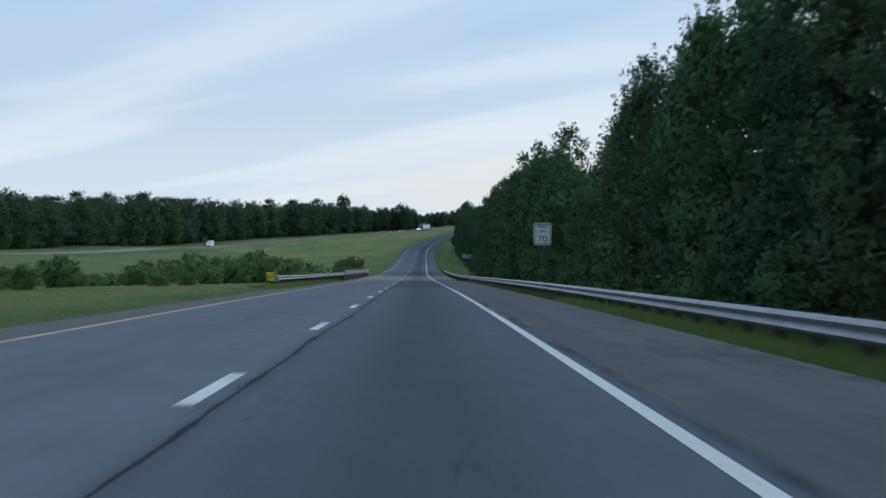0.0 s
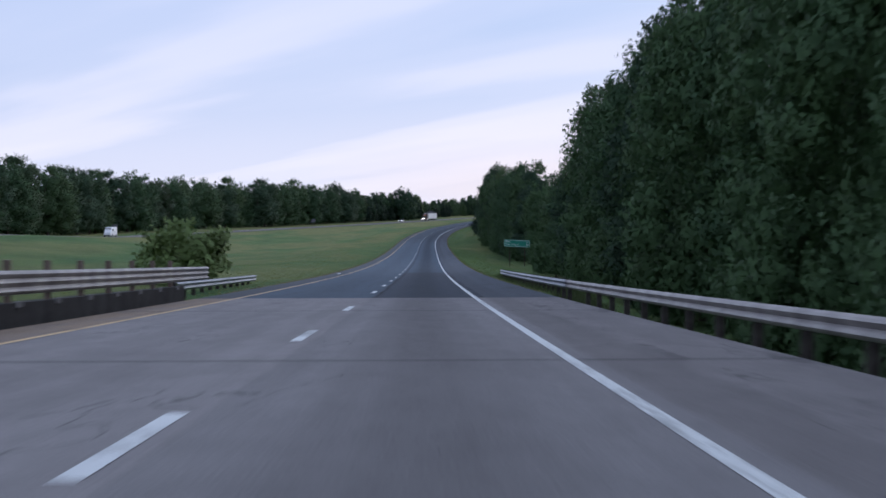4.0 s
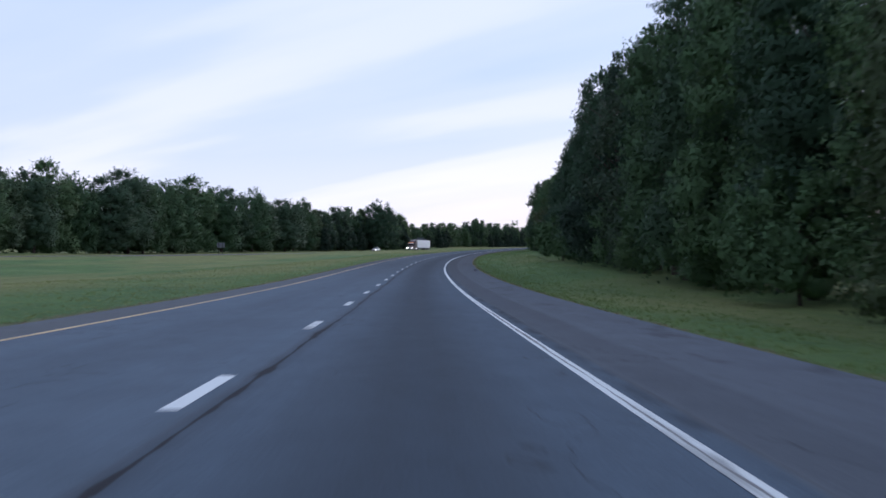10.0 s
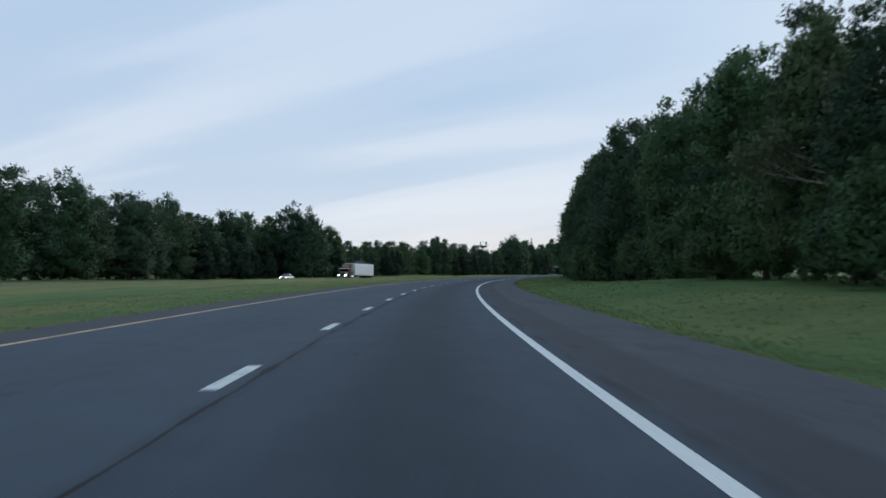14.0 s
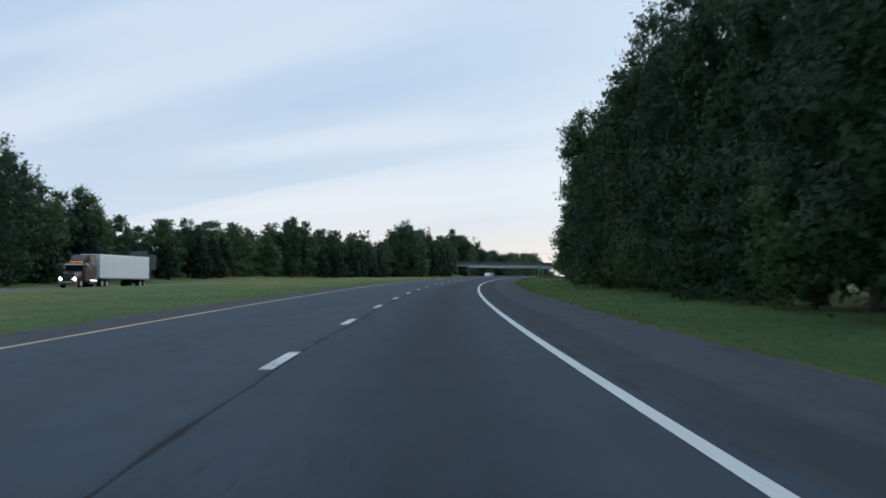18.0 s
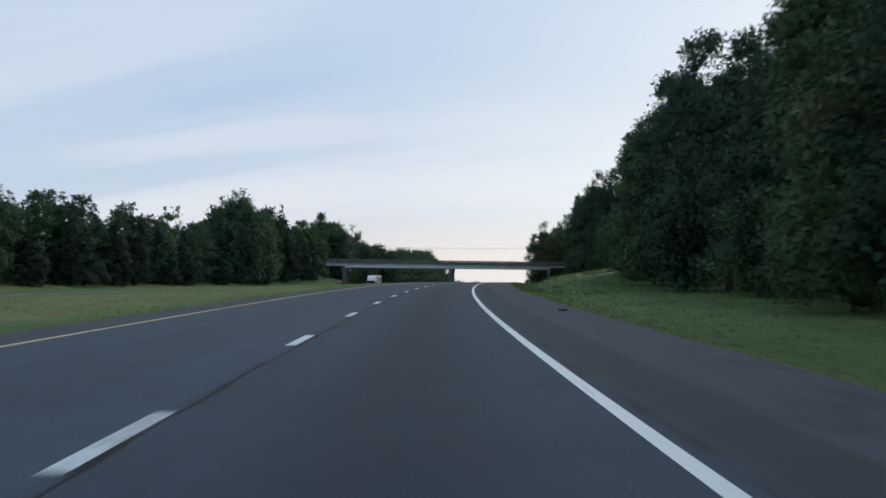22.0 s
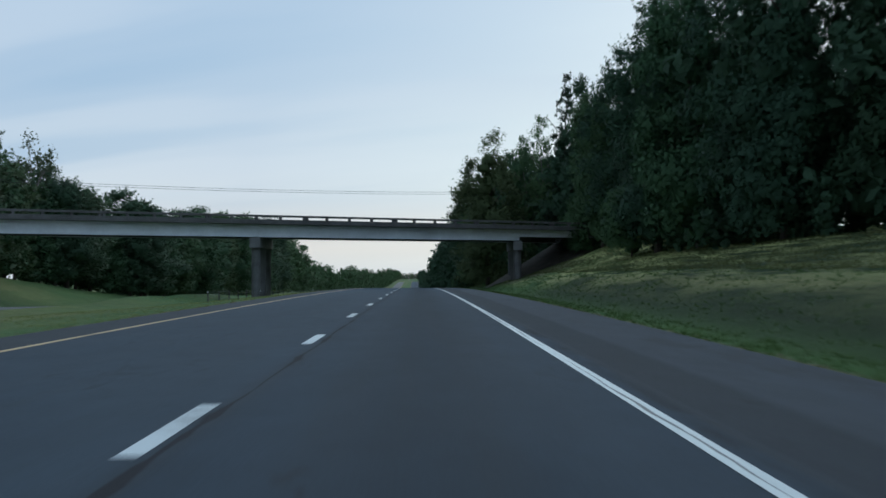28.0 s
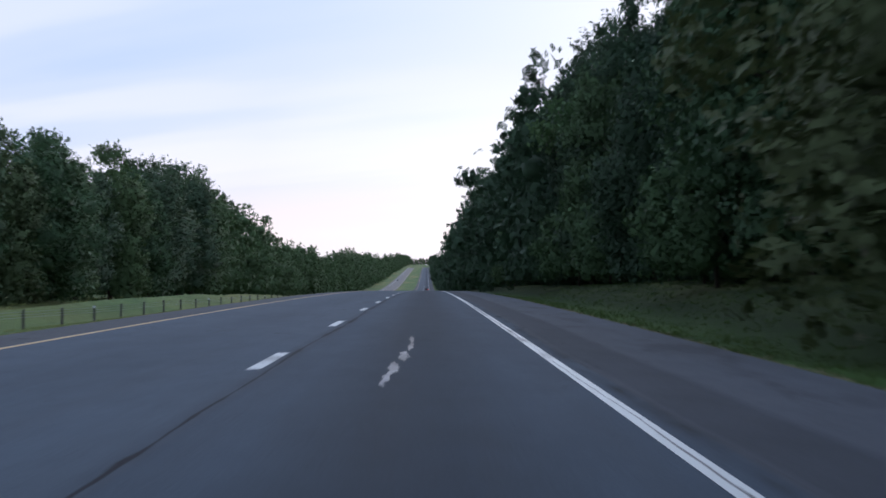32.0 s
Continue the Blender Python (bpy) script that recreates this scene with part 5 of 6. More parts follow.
def lettering(name, text, height, x, z, y, mat, parent, align="CENTER", stretch=1.0):
    """Raised lettering on a face that looks to -y."""
    cu = bpy.data.curves.new(name, "FONT")
    cu.body, cu.size, cu.align_x, cu.align_y, cu.extrude = text, height * 1.38, align, "CENTER", 0.004
    tmp = bpy.data.objects.new(name, cu)
    scene.collection.objects.link(tmp)
    bpy.context.view_layer.update()
    me = bpy.data.meshes.new_from_object(tmp)
    bpy.data.objects.remove(tmp)
    return part(name, me, mat, parent, m=pose(x, y, z, 90, 0, 0) @ Matrix.Diagonal((stretch, 1, 1, 1)))


def sign_panel(name, w, h, mat, parent, rim=None, t=0.02, m=None):
    bm = box(-w / 2, -t / 2, -h / 2, w / 2, t / 2, h / 2)
    ve = [e for e in bm.edges if abs(e.verts[0].co.y - e.verts[1].co.y) > t / 2]
    bmesh.ops.bevel(bm, geom=ve, offset=min(w, h) * 0.05, segments=3, affect="EDGES")
    p = part(name, bm, mat, parent, m=m)
    if rim:
        r = 0.03 * min(w, h) + 0.008
        o = 0.02 + r
        for i, (x0, z0, x1, z1) in enumerate(((-w / 2 + o, h / 2 - o - r, w / 2 - o, h / 2 - o), (-w / 2 + o, -h / 2 + o, w / 2 - o, -h / 2 + o + r), (-w / 2 + o, -h / 2 + o + r, -w / 2 + o + r, h / 2 - o - r), (w / 2 - o - r, -h / 2 + o + r, w / 2 - o, h / 2 - o - r))):
            part("border", box(x0, -t / 2 - 0.004, z0, x1, -t / 2 - 0.0005, z1), rim, p)
    return p


def speed_sign():
    x, y, z = on_ground(84.5, 10.5)
    top = 3.6 + float(road_z(84.5)) - z
    g = thing("speed_limit_sign", "white speed limit 70 sign on two wooden posts behind the rail", "road sign", m=pose(x, y, z, 0, 0, heading(84) - 2))
    p = sign_panel("panel", 1.22, 1.52, SIGN_WHITE, g, SIGN_BLACK, m=pose(0, -0.06, top, 0, 0, 0))
    lettering("word", "SPEED", 0.215, 0, 0.50, -0.015, SIGN_BLACK, p)
    lettering("word", "LIMIT", 0.215, 0, 0.17, -0.015, SIGN_BLACK, p)
    lettering("numeral", "70", 0.47, 0, -0.36, -0.015, SIGN_BLACK, p, stretch=1.12)
    for dx in (-0.38, 0.38):
        part("post", box(dx - 0.05, -0.05, -0.5, dx + 0.05, 0.05, top + 0.6, 0.008), BARK, g)


def distance_sign():
    s, lat = 339.0, 15.1
    x, y, z = on_ground(s, lat)
    mid = 2.35 + float(road_z(s)) - z
    g = thing("distance_sign", "green destination sign with white border, tilted, at the wood's edge", "road sign", m=pose(x, y, z, 0, 0, heading(s) - 3))
    p = sign_panel("panel", 3.85, 1.05, SIGN_GREEN, g, PALE_INK, m=pose(0.3, -0.08, mid, 0, 2.6, 0))
    lettering("place_name", "Elkin", 0.24, -1.66, 0.20, -0.015, PALE_INK, p, "LEFT")
    lettering("place_name", "Fort Chiswell", 0.24, -1.66, -0.19, -0.015, PALE_INK, p, "LEFT")
    lettering("numeral", "25", 0.24, 1.66, 0.20, -0.015, PALE_INK, p, "RIGHT")
    lettering("numeral", "80", 0.24, 1.66, -0.19, -0.015, PALE_INK, p, "RIGHT")
    for dx in (-0.8, 1.4):
        part("post", box(dx - 0.06, -0.05, -0.5, dx + 0.06, 0.05, mid + 0.3, 0.008), BARK, g)


def mile_marker():
    s, lat = 867.0, 9.1
    x, y, z = on_ground(s, lat)
    g = thing("mile_marker", "leaning green mile marker plate on a steel post in the grass", "road sign", m=pose(x, y, z, 0, 9, heading(s)))
    p = sign_panel("panel", 0.31, 0.92, SIGN_GREEN, g, m=pose(0, -0.04, 1.95, 0, 0, 0), t=0.008)
    for zz, w, h in ((0.30, 0.20, 0.08), (0.10, 0.13, 0.20), (-0.20, 0.13, 0.20)):
        part("bar", box(-w / 2, -0.009, zz - h / 2, w / 2, -0.005, zz + h / 2), PALE_INK, p)
    part("post", box(-0.03, -0.03, -0.4, 0.03, 0.03, 2.3, 0.006), GALV, g)


def sign_back(s, lat, w, h, mid, label, tab=False):
    x, y, z = on_ground(s, lat)
    mid = mid + float(road_z(s)) - z
    g = thing("sign_back", label, "road sign", m=pose(x, y, z, 0, 0, heading(s) + 4))
    p = sign_panel("panel", w, h, SIGN_BACK, g, m=pose(0, 0.1, mid, 0, 0, 0), t=0.04)
    for k in range(max(2, int(h / 0.5))):
        zz = -h / 2 + (k + 0.5) * h / max(2, int(h / 0.5))
        part("stiffener", box(-w / 2 + 0.1, -0.07, zz - 0.03, w / 2 - 0.1, -0.021, zz + 0.03), SIGN_BACK, p)
    if tab:
        part("exit_tab", box(-w * 0.22, -0.02, h / 2 + 0.01, w * 0.26, 0.02, h / 2 + 0.55, 0.004), SIGN_BACK, p)
    n_post = 3 if w > 4 else 2
    for k in range(n_post):
        dx = (k - (n_post - 1) / 2) * w * (0.33 if n_post == 3 else 0.5)
        part("post", box(dx - 0.07, -0.07, -0.5, dx + 0.07, 0.06, mid + h * 0.45, 0.01), POST_WOOD if w < 4 else SIGN_BACK, g)


speed_sign()
distance_sign()
mile_marker()
sign_back(711, -69.5, 2.1, 1.35, 1.6, "grey back of a roadside sign beyond the oncoming road")
sign_back(888, -52.6, 5.5, 2.3, 2.3, "grey back of a large exit sign on the grass bank", True)
sign_back(507, -88, 1.5, 1.5, 3.6, "pale back of a sign beside the far carriageway")


def chevron_marker():
    s, lat = 77.0, -7.4
    x, y, z = on_ground(s, lat)
    g = thing("object_marker", "yellow and black striped marker at the guard rail's end", "road sign", m=pose(x, y, z, 0, 0, heading(s)))
    p = part("panel", box(-0.24, -0.02, 0.38, 0.24, 0.02, 0.90), YELLOW_SHEET, g)
    for k, half in ((-0.18, 0.13), (-0.06, 0.26), (0.07, 0.26), (0.18, 0.14)):
        part("stripe", box(-0.026, -0.026, -half, 0.026, -0.0205, half), SIGN_BLACK, p, m=pose(k, 0, 0.64 - k * 0.25, 0, 38, 0))
    part("post", box(-0.04, 0.02, -0.3, 0.04, 0.08, 0.9, 0.006), POST_WOOD, g)


chevron_marker()


# ---- cable barrier in the median, with reflector tops ----
def cable_barrier(s0, s1, lat):
    g = thing("cable_barrier", "low steel cable barrier on thin posts in the grass median", "barrier")
    ss = np.arange(s0, s1 + 1, 5.0)
    gz = np.array([float(ground_dz(q, lat)) for q in ss])
    for h in (0.46, 0.56, 0.67):
        part("cable", sweep("cable", ss, [(lat - 0.005, gz + h - 0.005), (lat - 0.005, gz + h + 0.005), (lat + 0.005, gz + h + 0.005), (lat + 0.005, gz + h - 0.005)]), GALV, g)
    bm = box(-0.045, -0.035, -0.4, 0.045, 0.035, 0.76, 0.008)
    me = bpy.data.meshes.new("post")
    bm.to_mesh(me)
    bm.free()
    me.materials.append(POST_DARK)
    bm = box(-0.05, -0.045, 0.64, 0.05, -0.034, 0.74)
    ref = bpy.data.meshes.new("reflector")
    bm.to_mesh(ref)
    bm.free()
    ref.materials.append(PALE_INK)
    for k, (q, z) in enumerate(zip(ss, gz)):
        x, y, zz = spot(q, lat, z)
        p = part("post", me, None, g, m=pose(x, y, zz, 0, 0, heading(q)))
        if k % 6 == 0:
            part("reflector", ref, None, p)


POST_DARK = plain("dark_steel_post", (0.09, 0.085, 0.08), 0.7, 0.3, 0.2, 4.0)
cable_barrier(1175, 1600, -13.2)


# ---- power lines behind the overpass ----
def power_lines():
    base = pose(OV.x, OV.y, 0.0, 0, 0, OV_TURN)
    for k, (dy, dz) in enumerate(((26.0, 0.0), (27.2, 0.35))):
        bm = bmesh.new()
        pts = []
        for i in range(41):
            u = i / 40
            pts.append(Vector((-75 + 150 * u, dy, 8.4 + dz - 4.2 * 4 * u * (1 - u) * 0.5)))
        for a, b in zip(pts[:-1], pts[1:]):
            rod(a, b, 0.022, 0.022, 5, bm)
        tagged(part("power_line", bm, SIGN_BLACK, None, m=base), "thin black power line sagging behind the overpass", "cable", "power lines")
    for xx in (-75, 75):
        g = thing("utility_pole", "wooden utility pole among the trees", "pole", "utility poles", base @ Matrix.Translation((xx, 26.5, 0)))
        part("pole", rod((0, 0, -8), (0, 0, 9.6), 0.16, 0.11, 10), POST_WOOD, g)
        part("crossarm", box(-0.06, -1.0, 8.3, 0.06, 1.0, 8.42), POST_WOOD, g)


power_lines()


# ---- vehicles ----
TYRE = plain("tyre_rubber", (0.014, 0.014, 0.015), 0.85, 0, 0.1, 6.0, 0.2)
RIM = plain("steel_rim", (0.35, 0.35, 0.36), 0.4, 0.7, 0.1, 6.0)
WHITE_BODY = plain("white_vehicle_paint", (0.80, 0.80, 0.79), 0.35, 0, 0.04, 1.0)
MAROON = plain("maroon_vehicle_paint", (0.045, 0.014, 0.020), 0.3, 0, 0.06, 1.0)
SILVER = plain("silver_vehicle_paint", (0.36, 0.37, 0.38), 0.35, 0.4, 0.05, 1.0)
DARK_TRIM = plain("black_trim", (0.015, 0.015, 0.017), 0.6, 0, 0.1, 4.0)
GLASS = plain("dark_vehicle_glass", (0.012, 0.015, 0.018), 0.06, 0, 0.05, 2.0)
CHROME = plain("chrome", (0.65, 0.66, 0.68), 0.18, 1.0, 0.05, 3.0)
HEADLIGHT = glowing("lit_headlight", (1.0, 0.93, 0.84), 22.0)
TAILLIGHT = glowing("lit_tail_light", (1.0, 0.05, 0.03), 3.0)
AMBER = glowing("amber_marker", (1.0, 0.35, 0.05), 2.0)


def loft(sections, bevel=0.04):
    """A body through cross-sections (y, half width, z low, z high, half width at top)."""
    bm = bmesh.new()
    rings = []
    for y, w, z0, z1, wt in sections:
        rings.append([bm.verts.new(p) for p in ((-w, y, z0), (w, y, z0), (w, y, z0 + (z1 - z0) * 0.6), (wt, y, z1), (-wt, y, z1), (-w, y, z0 + (z1 - z0) * 0.6))])
    for a, b in zip(rings[:-1], rings[1:]):
        for i in range(6):
            bm.faces.new((a[i], a[(i + 1) % 6], b[(i + 1) % 6], b[i]))
    bm.faces.new(rings[0][::-1])
    bm.faces.new(rings[-1])
    bmesh.ops.recalc_face_normals(bm, faces=bm.faces)
    if bevel:
        bmesh.ops.bevel(bm, geom=list(bm.edges), offset=bevel, segments=2, affect="EDGES")
    return bm


def wheel(x, y, r, w, parent):
    t = part("wheel", rod((x - w / 2, y, r), (x + w / 2, y, r), r, seg=22), TYRE, parent)
    sgn = 1 if x > 0 else -1
    part("rim", rod((x + sgn * (w / 2 - 0.03), y, r), (x + sgn * (w / 2 + 0.012), y, r), r * 0.58, seg=18), RIM, t)
    return t


def lamp(name, x, y, z, r, mat, parent, ny=1):
    return part(name, rod((x, y, z), (x, y + ny * 0.04, z), r, seg=14), mat, parent)


def semi_truck(m, cab, label, long=14.6):
    """Conventional tractor with a box trailer. Forward is +y; the nose is at y = 0."""
    g = thing("semi_truck", label, "truck", m=m)
    hood = part("hood", loft([(-0.15, 0.85, 0.75, 1.75, 0.72), (-1.9, 1.02, 0.75, 2.0, 0.9)], 0.08), cab, g)
    part("grille", box(-0.5, -0.16, 0.8, 0.5, -0.08, 1.65, 0.02), CHROME, hood)
    part("bumper", box(-1.2, -0.25, 0.35, 1.2, 0.0, 0.72, 0.05), CHROME, g)
    c = part("cab", loft([(-1.85, 1.12, 0.75, 2.65, 1.05), (-2.35, 1.2, 0.75, 2.95, 1.12), (-3.7, 1.22, 0.75, 3.0, 1.15)], 0.06), cab, g)
    part("windshield", box(-1.0, -2.0, 2.05, 1.0, -1.82, 2.68, 0.03), GLASS, c)
    for sx in (-1, 1):
        part("side_window", box(sx * 1.2, -3.0, 2.05, sx * 1.235, -2.3, 2.65, 0.01), GLASS, c)
        part("mirror", box(sx * 1.3, -2.1, 1.95, sx * 1.52, -1.98, 2.75, 0.03), CHROME, c)
        part("fuel_tank", rod((sx * 1.0, -5.2, 0.75), (sx * 1.0, -3.3, 0.75), 0.32, seg=18), CHROME, g)
        lamp("headlight", sx * 0.86, -0.18, 1.05, 0.16, HEADLIGHT, g)
        part("exhaust_stack", rod((sx * 1.1, -3.95, 1.5), (sx * 1.1, -3.95, 3.9), 0.08, seg=10), CHROME, g)
    part("sleeper", loft([(-3.5, 1.2, 0.9, 3.9, 1.12), (-5.2, 1.22, 0.9, 3.95, 1.15)], 0.06), cab, g)
    part("fairing", loft([(-2.45, 0.9, 2.92, 3.2, 0.8), (-3.6, 1.18, 2.92, 3.92, 1.08)], 0.05), cab, g)
    part("sun_visor", box(-1.05, -1.83, 2.66, 1.05, -1.65, 2.82, 0.02), WHITE_BODY, c)
    for k in range(5):
        part("marker_light", box(-0.75 + k * 0.36, -2.4, 3.02, -0.65 + k * 0.36, -2.32, 3.1), AMBER, g)
    part("chassis", box(-0.45, -8.6, 0.75, 0.45, -1.0, 1.05), DARK_TRIM, g)
    t = part("trailer", box(-1.28, -5.9 - long, 1.2, 1.28, -5.9, 4.05, 0.05), WHITE_BODY, g, "plain white box trailer")
    part("trailer_rail", box(-1.3, -5.9 - long, 1.12, 1.3, -5.9, 1.3, 0.02), SILVER, t)
    part("landing_gear", box(-0.9, -9.2, 0.35, 0.9, -9.0, 1.2, 0.02), DARK_TRIM, t)
    part("bogie", box(-0.5, -5.9 - long + 0.8, 0.6, 0.5, -5.9 - long + 4.0, 1.15), DARK_TRIM, t)
    for sx in (-1, 1):
        wheel(sx * 1.05, -1.15, 0.52, 0.3, g)
        for y in (-6.6, -7.9, -5.9 - long + 1.4, -5.9 - long + 2.7):
            wheel(sx * 0.98, y, 0.52, 0.55, g)
    return g


def box_truck(m, label):
    g = thing("box_truck", label, "truck", m=m)
    hood = part("hood", loft([(-0.1, 0.95, 0.6, 1.45, 0.85), (-1.3, 1.05, 0.6, 1.7, 0.95)], 0.08), WHITE_BODY, g)
    part("grille", box(-0.6, -0.1, 0.75, 0.6, -0.02, 1.3, 0.02), DARK_TRIM, hood)
    part("bumper", box(-1.1, -0.15, 0.35, 1.1, 0.02, 0.65, 0.05), DARK_TRIM, g)
    c = part("cab", loft([(-1.25, 1.08, 0.6, 2.45, 0.98), (-1.7, 1.12, 0.6, 2.75, 1.02), (-3.1, 1.12, 0.6, 2.8, 1.05)], 0.06), WHITE_BODY, g)
    part("windshield", box(-0.95, -1.4, 1.75, 0.95, -1.2, 2.4, 0.03), GLASS, c)
    part("wind_deflector", loft([(-1.7, 0.95, 2.78, 3.0, 0.85), (-3.0, 1.1, 2.78, 3.75, 1.0)], 0.08), WHITE_BODY, g)
    b = part("cargo_box", box(-1.25, -10.6, 1.0, 1.25, -3.2, 3.8, 0.05), WHITE_BODY, g, "white cargo box with dark side panels")
    for sx in (-1, 1):
        part("side_graphic", box(sx * 1.25, -6.6, 2.2, sx * 1.262, -4.2, 3.4), SILVER, b)
        part("side_graphic", box(sx * 1.25, -9.8, 2.2, sx * 1.262, -7.2, 3.4), SILVER, b)
        part("side_stripe", box(sx * 1.25, -10.5, 1.55, sx * 1.262, -3.3, 1.75), DARK_TRIM, b)
        part("side_window", box(sx * 1.1, -2.5, 1.75, sx * 1.135, -1.75, 2.4, 0.01), GLASS, c)
        part("mirror", box(sx * 1.2, -1.5, 1.6, sx * 1.42, -1.38, 2.2, 0.03), DARK_TRIM, c)
        lamp("headlight", sx * 0.85, -0.12, 0.98, 0.16, HEADLIGHT, g)
        wheel(sx * 1.0, -0.95, 0.48, 0.28, g)
        wheel(sx * 0.95, -8.2, 0.48, 0.5, g)
    part("chassis", box(-0.45, -10.3, 0.65, 0.45, -0.4, 0.98), DARK_TRIM, g)
    return g


def car(m, body, label, van=False, lights=True, name="car"):
    """Forward is +y; the middle of the car is the origin."""
    g = thing(name, label, "van" if van else "car", m=m)
    if van:
        part("body", loft([(2.7, 0.85, 0.35, 1.05, 0.7), (2.5, 0.95, 0.32, 1.25, 0.8), (1.7, 0.99, 0.3, 1.9, 0.8), (1.2, 1.0, 0.3, 2.35, 0.86), (-2.7, 1.0, 0.3, 2.45, 0.88)], 0.05), body, g)
        part("windshield", box(-0.75, -0.02, -0.36, 0.75, 0.02, 0.36, 0.01), GLASS, g, m=pose(0, 1.62, 1.85, -38, 0, 0))
        for sx in (-1, 1):
            part("side_window", box(sx * 0.97, 0.5, 1.45, sx * 1.0, 1.35, 2.0, 0.01), GLASS, g)
        hw, hy, hz, wy, r = 0.72, 2.68, 0.85, (1.75, -1.75), 0.36
    else:
        part("body", loft([(2.25, 0.72, 0.35, 0.68, 0.6), (2.05, 0.86, 0.25, 0.78, 0.74), (0.9, 0.9, 0.22, 0.95, 0.8), (-1.6, 0.9, 0.22, 1.0, 0.8), (-2.25, 0.82, 0.35, 0.95, 0.7)], 0.05), body, g)
        part("cabin", loft([(0.95, 0.76, 0.85, 0.97, 0.7), (0.15, 0.8, 0.85, 1.44, 0.58), (-1.0, 0.8, 0.85, 1.42, 0.58), (-1.75, 0.76, 0.85, 1.0, 0.68)], 0.03), GLASS, g)
        part("roof", box(-0.56, -0.95, 1.41, 0.56, 0.12, 1.46, 0.02), body, g)
        hw, hy, hz, wy, r = 0.62, 2.2, 0.62, (1.4, -1.4), 0.32
    for sx in (-1, 1):
        if lights:
            lamp("headlight", sx * hw, hy - 0.02, hz, 0.11, HEADLIGHT, g)
        part("tail_light", box(sx * (hw - 0.1), -hy - 0.06, hz + 0.05, sx * (hw + 0.14), -hy + 0.02, hz + 0.22, 0.01), TAILLIGHT, g)
        for y in wy:
            wheel(sx * 0.82 if not van else sx * 0.9, y, r, 0.22, g)
    part("bumper", box(-0.7, hy - 0.03, 0.32, 0.7, hy + 0.05, 0.5, 0.03), DARK_TRIM, g)
    return g


def oncoming(s, lane=-1.85):
    fl, fz = far_lane(np.array(s))
    x, y, z = spot(s, float(fl) + lane, float(fz) + 0.02)
    turn = heading(s) + 180 - math.degrees(math.atan2(float(far_lane(np.array(s + 10.0))[0] - far_lane(np.array(s - 10.0))[0]), 20.0))
    return pose(x, y, z, 0, 0, turn)


semi_truck(oncoming(841), MAROON, "maroon semi truck with a white trailer and lit headlights")
box_truck(oncoming(1168), "white box truck with lit headlights on the oncoming road")
car(oncoming(470, 0.0), WHITE_BODY, "small white van on the far carriageway", van=True, lights=False, name="van")
car(oncoming(806), SILVER, "silver car with lit headlights on the oncoming road")
car(oncoming(2450), SILVER, "distant oncoming car with lit headlights")
x, y, z = spot(1930, 1.9, 0.02)
car(pose(x, y, z, 0, 0, heading(1930)), MAROON, "distant dark car with red tail lights on our road", lights=False)


# ---- bits on and beside the road ----
def scrap(s, lat, mat, size, seed, name, label, category):
    """A torn flat scrap, curled a little."""
    r = np.random.default_rng(seed)
    bm = bmesh.new()
    k = 9
    ring = [(math.cos(i * 6.283 / k) * size * r.uniform(0.5, 1.1), math.sin(i * 6.283 / k) * size * 0.45 * r.uniform(0.5, 1.1), 0.012 + r.uniform(0, 0.05)) for i in range(k)]
    top = [bm.verts.new(p) for p in ring]
    low = [bm.verts.new((p[0] * 0.96, p[1] * 0.96, 0.0)) for p in ring]
    bm.faces.new(top)
    bm.faces.new(low[::-1])
    for i in range(k):
        bm.faces.new((low[i], low[(i + 1) % k], top[(i + 1) % k], top[i]))
    x, y, z = spot(s, lat, 0.003 if -5.7 < lat < 6.6 else float(ground_dz(s, lat)))
    tagged(part(name, bm, mat, None, m=pose(x, y, z, 0, 0, heading(s) + r.uniform(-40, 40))), label, category)


for k, (s_, l_) in enumerate(((387, 6.2), (493, 6.3), (822, 6.3), (134, 6.4), (129, 6.2), (892, 6.0))):
    scrap(s_, l_, TYRE, 0.19, 60 + k, "tyre_scrap", "torn black tyre scrap on the shoulder's edge", "debris")
scrap(258, -5.1, PALE_INK, 0.26, 70, "litter", "scrap of white litter beside the median line", "litter")
SPILL = paint_material("thin_white_spill", (0.26, 0.275, 0.29), 0.54)
for k, (s_, l_, w) in enumerate(((1251.5, 1.62, 0.05), (1253.0, 1.66, 0.07), (1255.2, 1.74, 0.09), (1257.5, 1.82, 0.05), (1259.5, 1.80, 0.05))):
    r = np.random.default_rng(80 + k)
    ss = np.linspace(s_ - 1.0, s_ + 1.0, 9)
    a = l_ + r.uniform(-0.03, 0.03, 9)
    b = w * np.sin(np.linspace(0.15, 3.0, 9)) * r.uniform(0.5, 1.2, 9)
    part("paint_spill", sweep("paint_spill", ss, [(a - b, 0.005), (a + b, 0.005)], closed=False), SPILL, road_on)


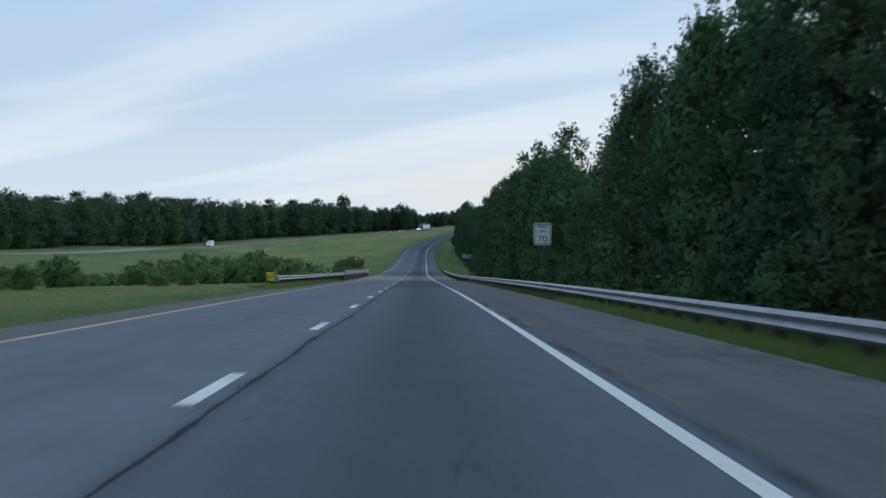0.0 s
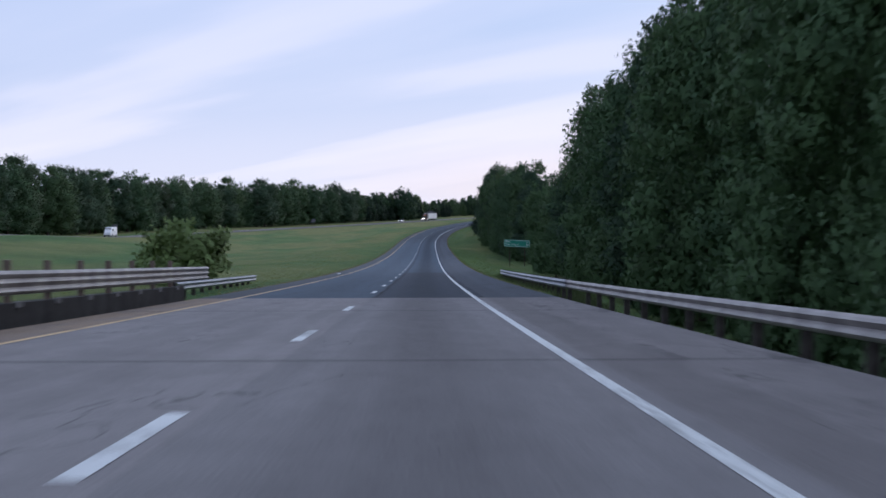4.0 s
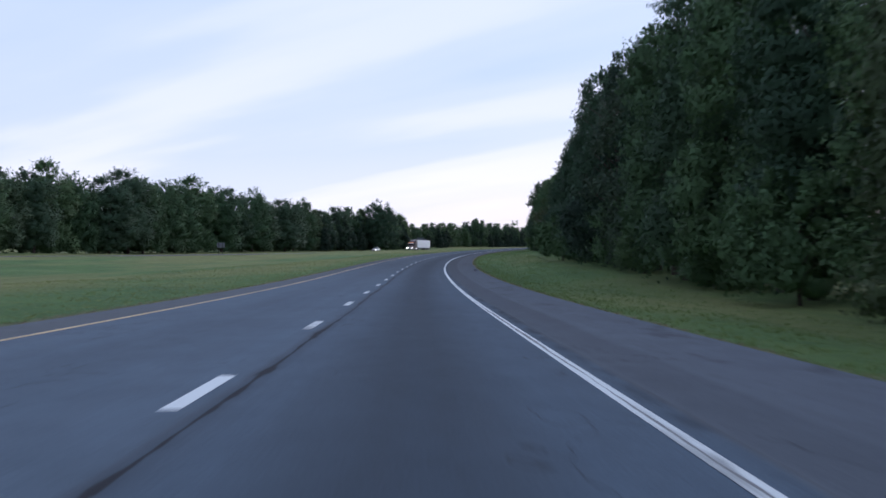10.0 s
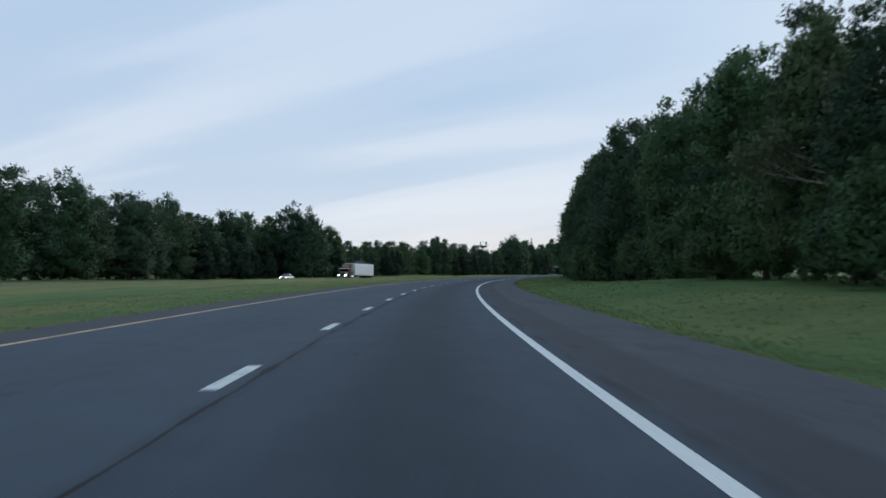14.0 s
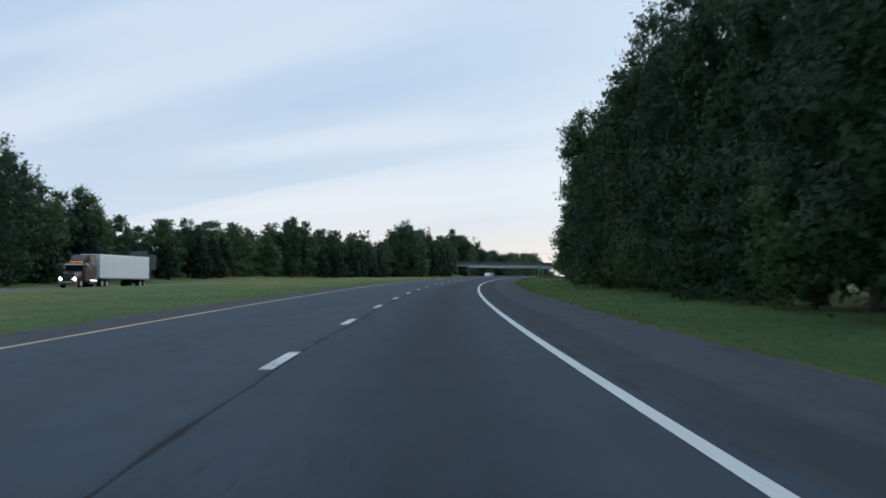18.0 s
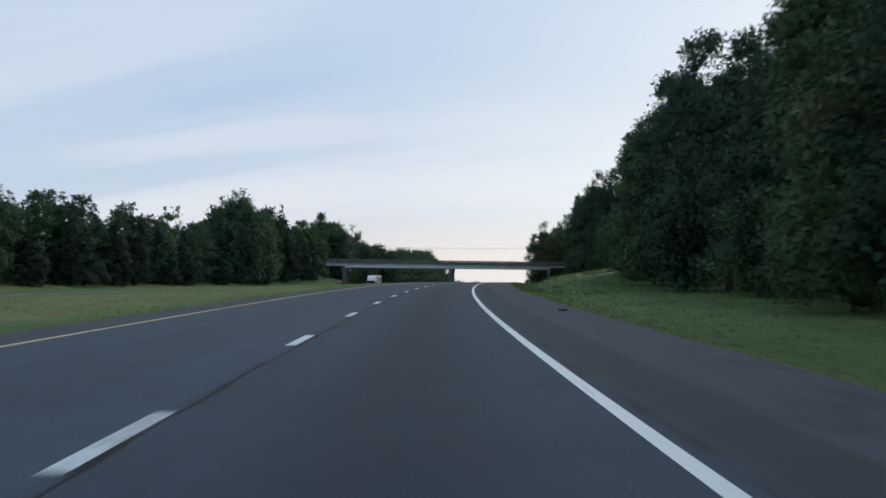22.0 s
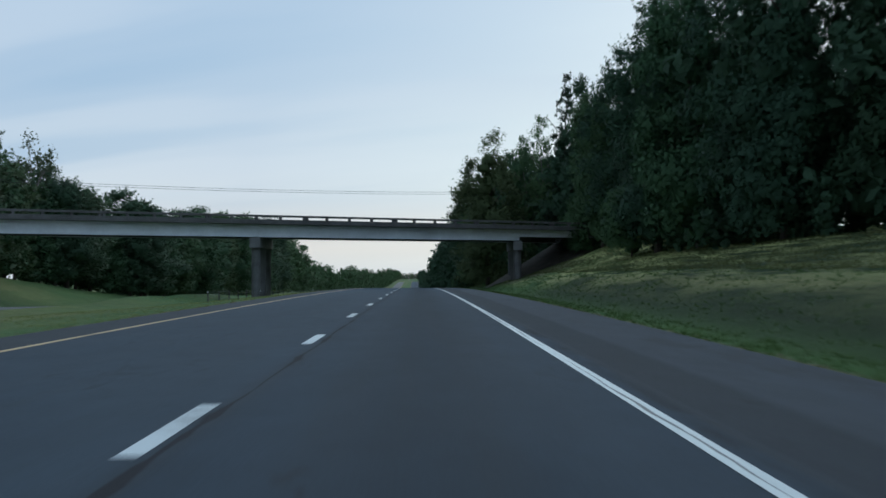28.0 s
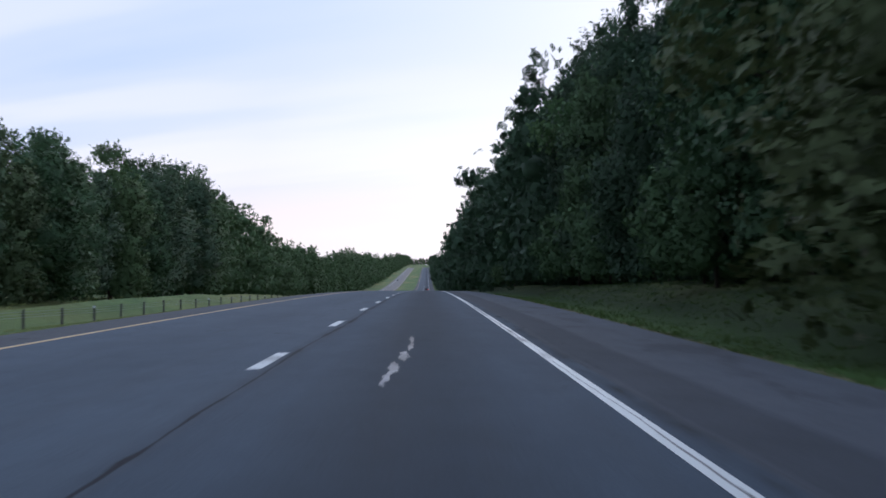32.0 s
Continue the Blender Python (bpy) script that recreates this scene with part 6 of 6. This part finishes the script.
# ---- grass blades along the pavement's edges ----
def tufts(name, s0, s1, inner, outer, count, tall, seed, mat, label):
    r = np.random.default_rng(seed)
    sq = r.uniform(s0, s1, count)
    u = r.uniform(0, 1, count) ** 1.4
    lat = inner + (outer - inner) * u
    base = spot(sq, lat, ground_dz(sq, lat))
    vs = []
    for _ in range(4):
        ang = r.uniform(0, 6.283, count)
        h = tall * r.uniform(0.45, 1.25, count)
        off = r.uniform(-0.14, 0.14, (count, 2))
        p = base + np.concatenate([off, np.full((count, 1), -0.03)], 1)
        w = 0.018 + 0.02 * r.random(count)
        side = np.stack([np.cos(ang) * w, np.sin(ang) * w, np.zeros(count)], -1)
        tip = p + np.stack([r.normal(0, 0.10, count), r.normal(0, 0.10, count), h], -1)
        vs.append(np.stack([p - side, p + side, tip], 1))
    v = np.concatenate(vs).reshape(-1, 3)
    me = mesh_from(name, v, np.arange(len(v)).reshape(-1, 3))
    tagged(part(name, me, mat), label, "grass", kind="stuff")


BLADES = leaf_material("grass_blades", (0.085, 0.150, 0.045), (0.185, 0.240, 0.080), 0.0, 0.5)
VERGE_BLADES = leaf_material("verge_grass_blades", (0.042, 0.086, 0.022), (0.088, 0.132, 0.037), 0.0, 0.45)
BANK_BLADES = leaf_material("bank_grass_blades", (0.048, 0.074, 0.024), (0.150, 0.150, 0.060), 0.0, 0.45)
PALE_BLADES = leaf_material("dry_tipped_blades", (0.120, 0.175, 0.055), (0.250, 0.275, 0.100), 0.0, 0.5)
tufts("grass", -15, 940, 6.85, 15.5, 24500, 0.11, 91, BLADES, "rough green grass along the paved shoulder")
tufts("grass", 930, 1330, 6.85, 15.5, 12000, 0.12, 90, VERGE_BLADES, "lush green grass at the foot of the bank")
tufts("grass", 20, 1330, -5.95, -20.0, 36000, 0.09, 92, PALE_BLADES, "rough green grass along the median edge")
STRAW = leaf_material("dry_thatch", (0.130, 0.105, 0.060), (0.300, 0.245, 0.150), 0.0, 0.3)
tufts("dry_grass", -15, 1330, 6.50, 7.05, 12000, 0.06, 95, STRAW, "dry straw-coloured grass creeping over the shoulder's edge")
tufts("dry_grass", 20, 1330, -5.62, -6.15, 12000, 0.07, 96, STRAW, "dry brownish grass along the median's pavement edge")
tufts("grass", 985, 1262, 15.0, 30.0, 22000, 0.15, 97, BANK_BLADES, "tall uncut grass on the cutting's bank")
WEEDS = leaf_material("rank_weeds", (0.050, 0.085, 0.032), (0.125, 0.155, 0.062), 0.0, 0.45)
tufts("grass", -30, 42, 6.75, 7.5, 5000, 0.24, 98, BLADES, "long grass growing up in front of the guard rail")
tufts("grass", 70, 134, -5.9, -7.8, 7500, 0.22, 89, BLADES, "long grass under the median guard rail")
tufts("weeds", 42, 130, 6.85, 7.4, 4000, 0.17, 99, WEEDS, "dark weeds along the foot of the guard rail")
tufts("weeds", -25, 126, 7.3, 10.0, 9000, 0.24, 93, WEEDS, "dark rank weeds under the guard rail")
tufts("weeds", 200, 246, 7.3, 9.0, 2000, 0.3, 94, WEEDS, "dark rank weeds under the guard rail")
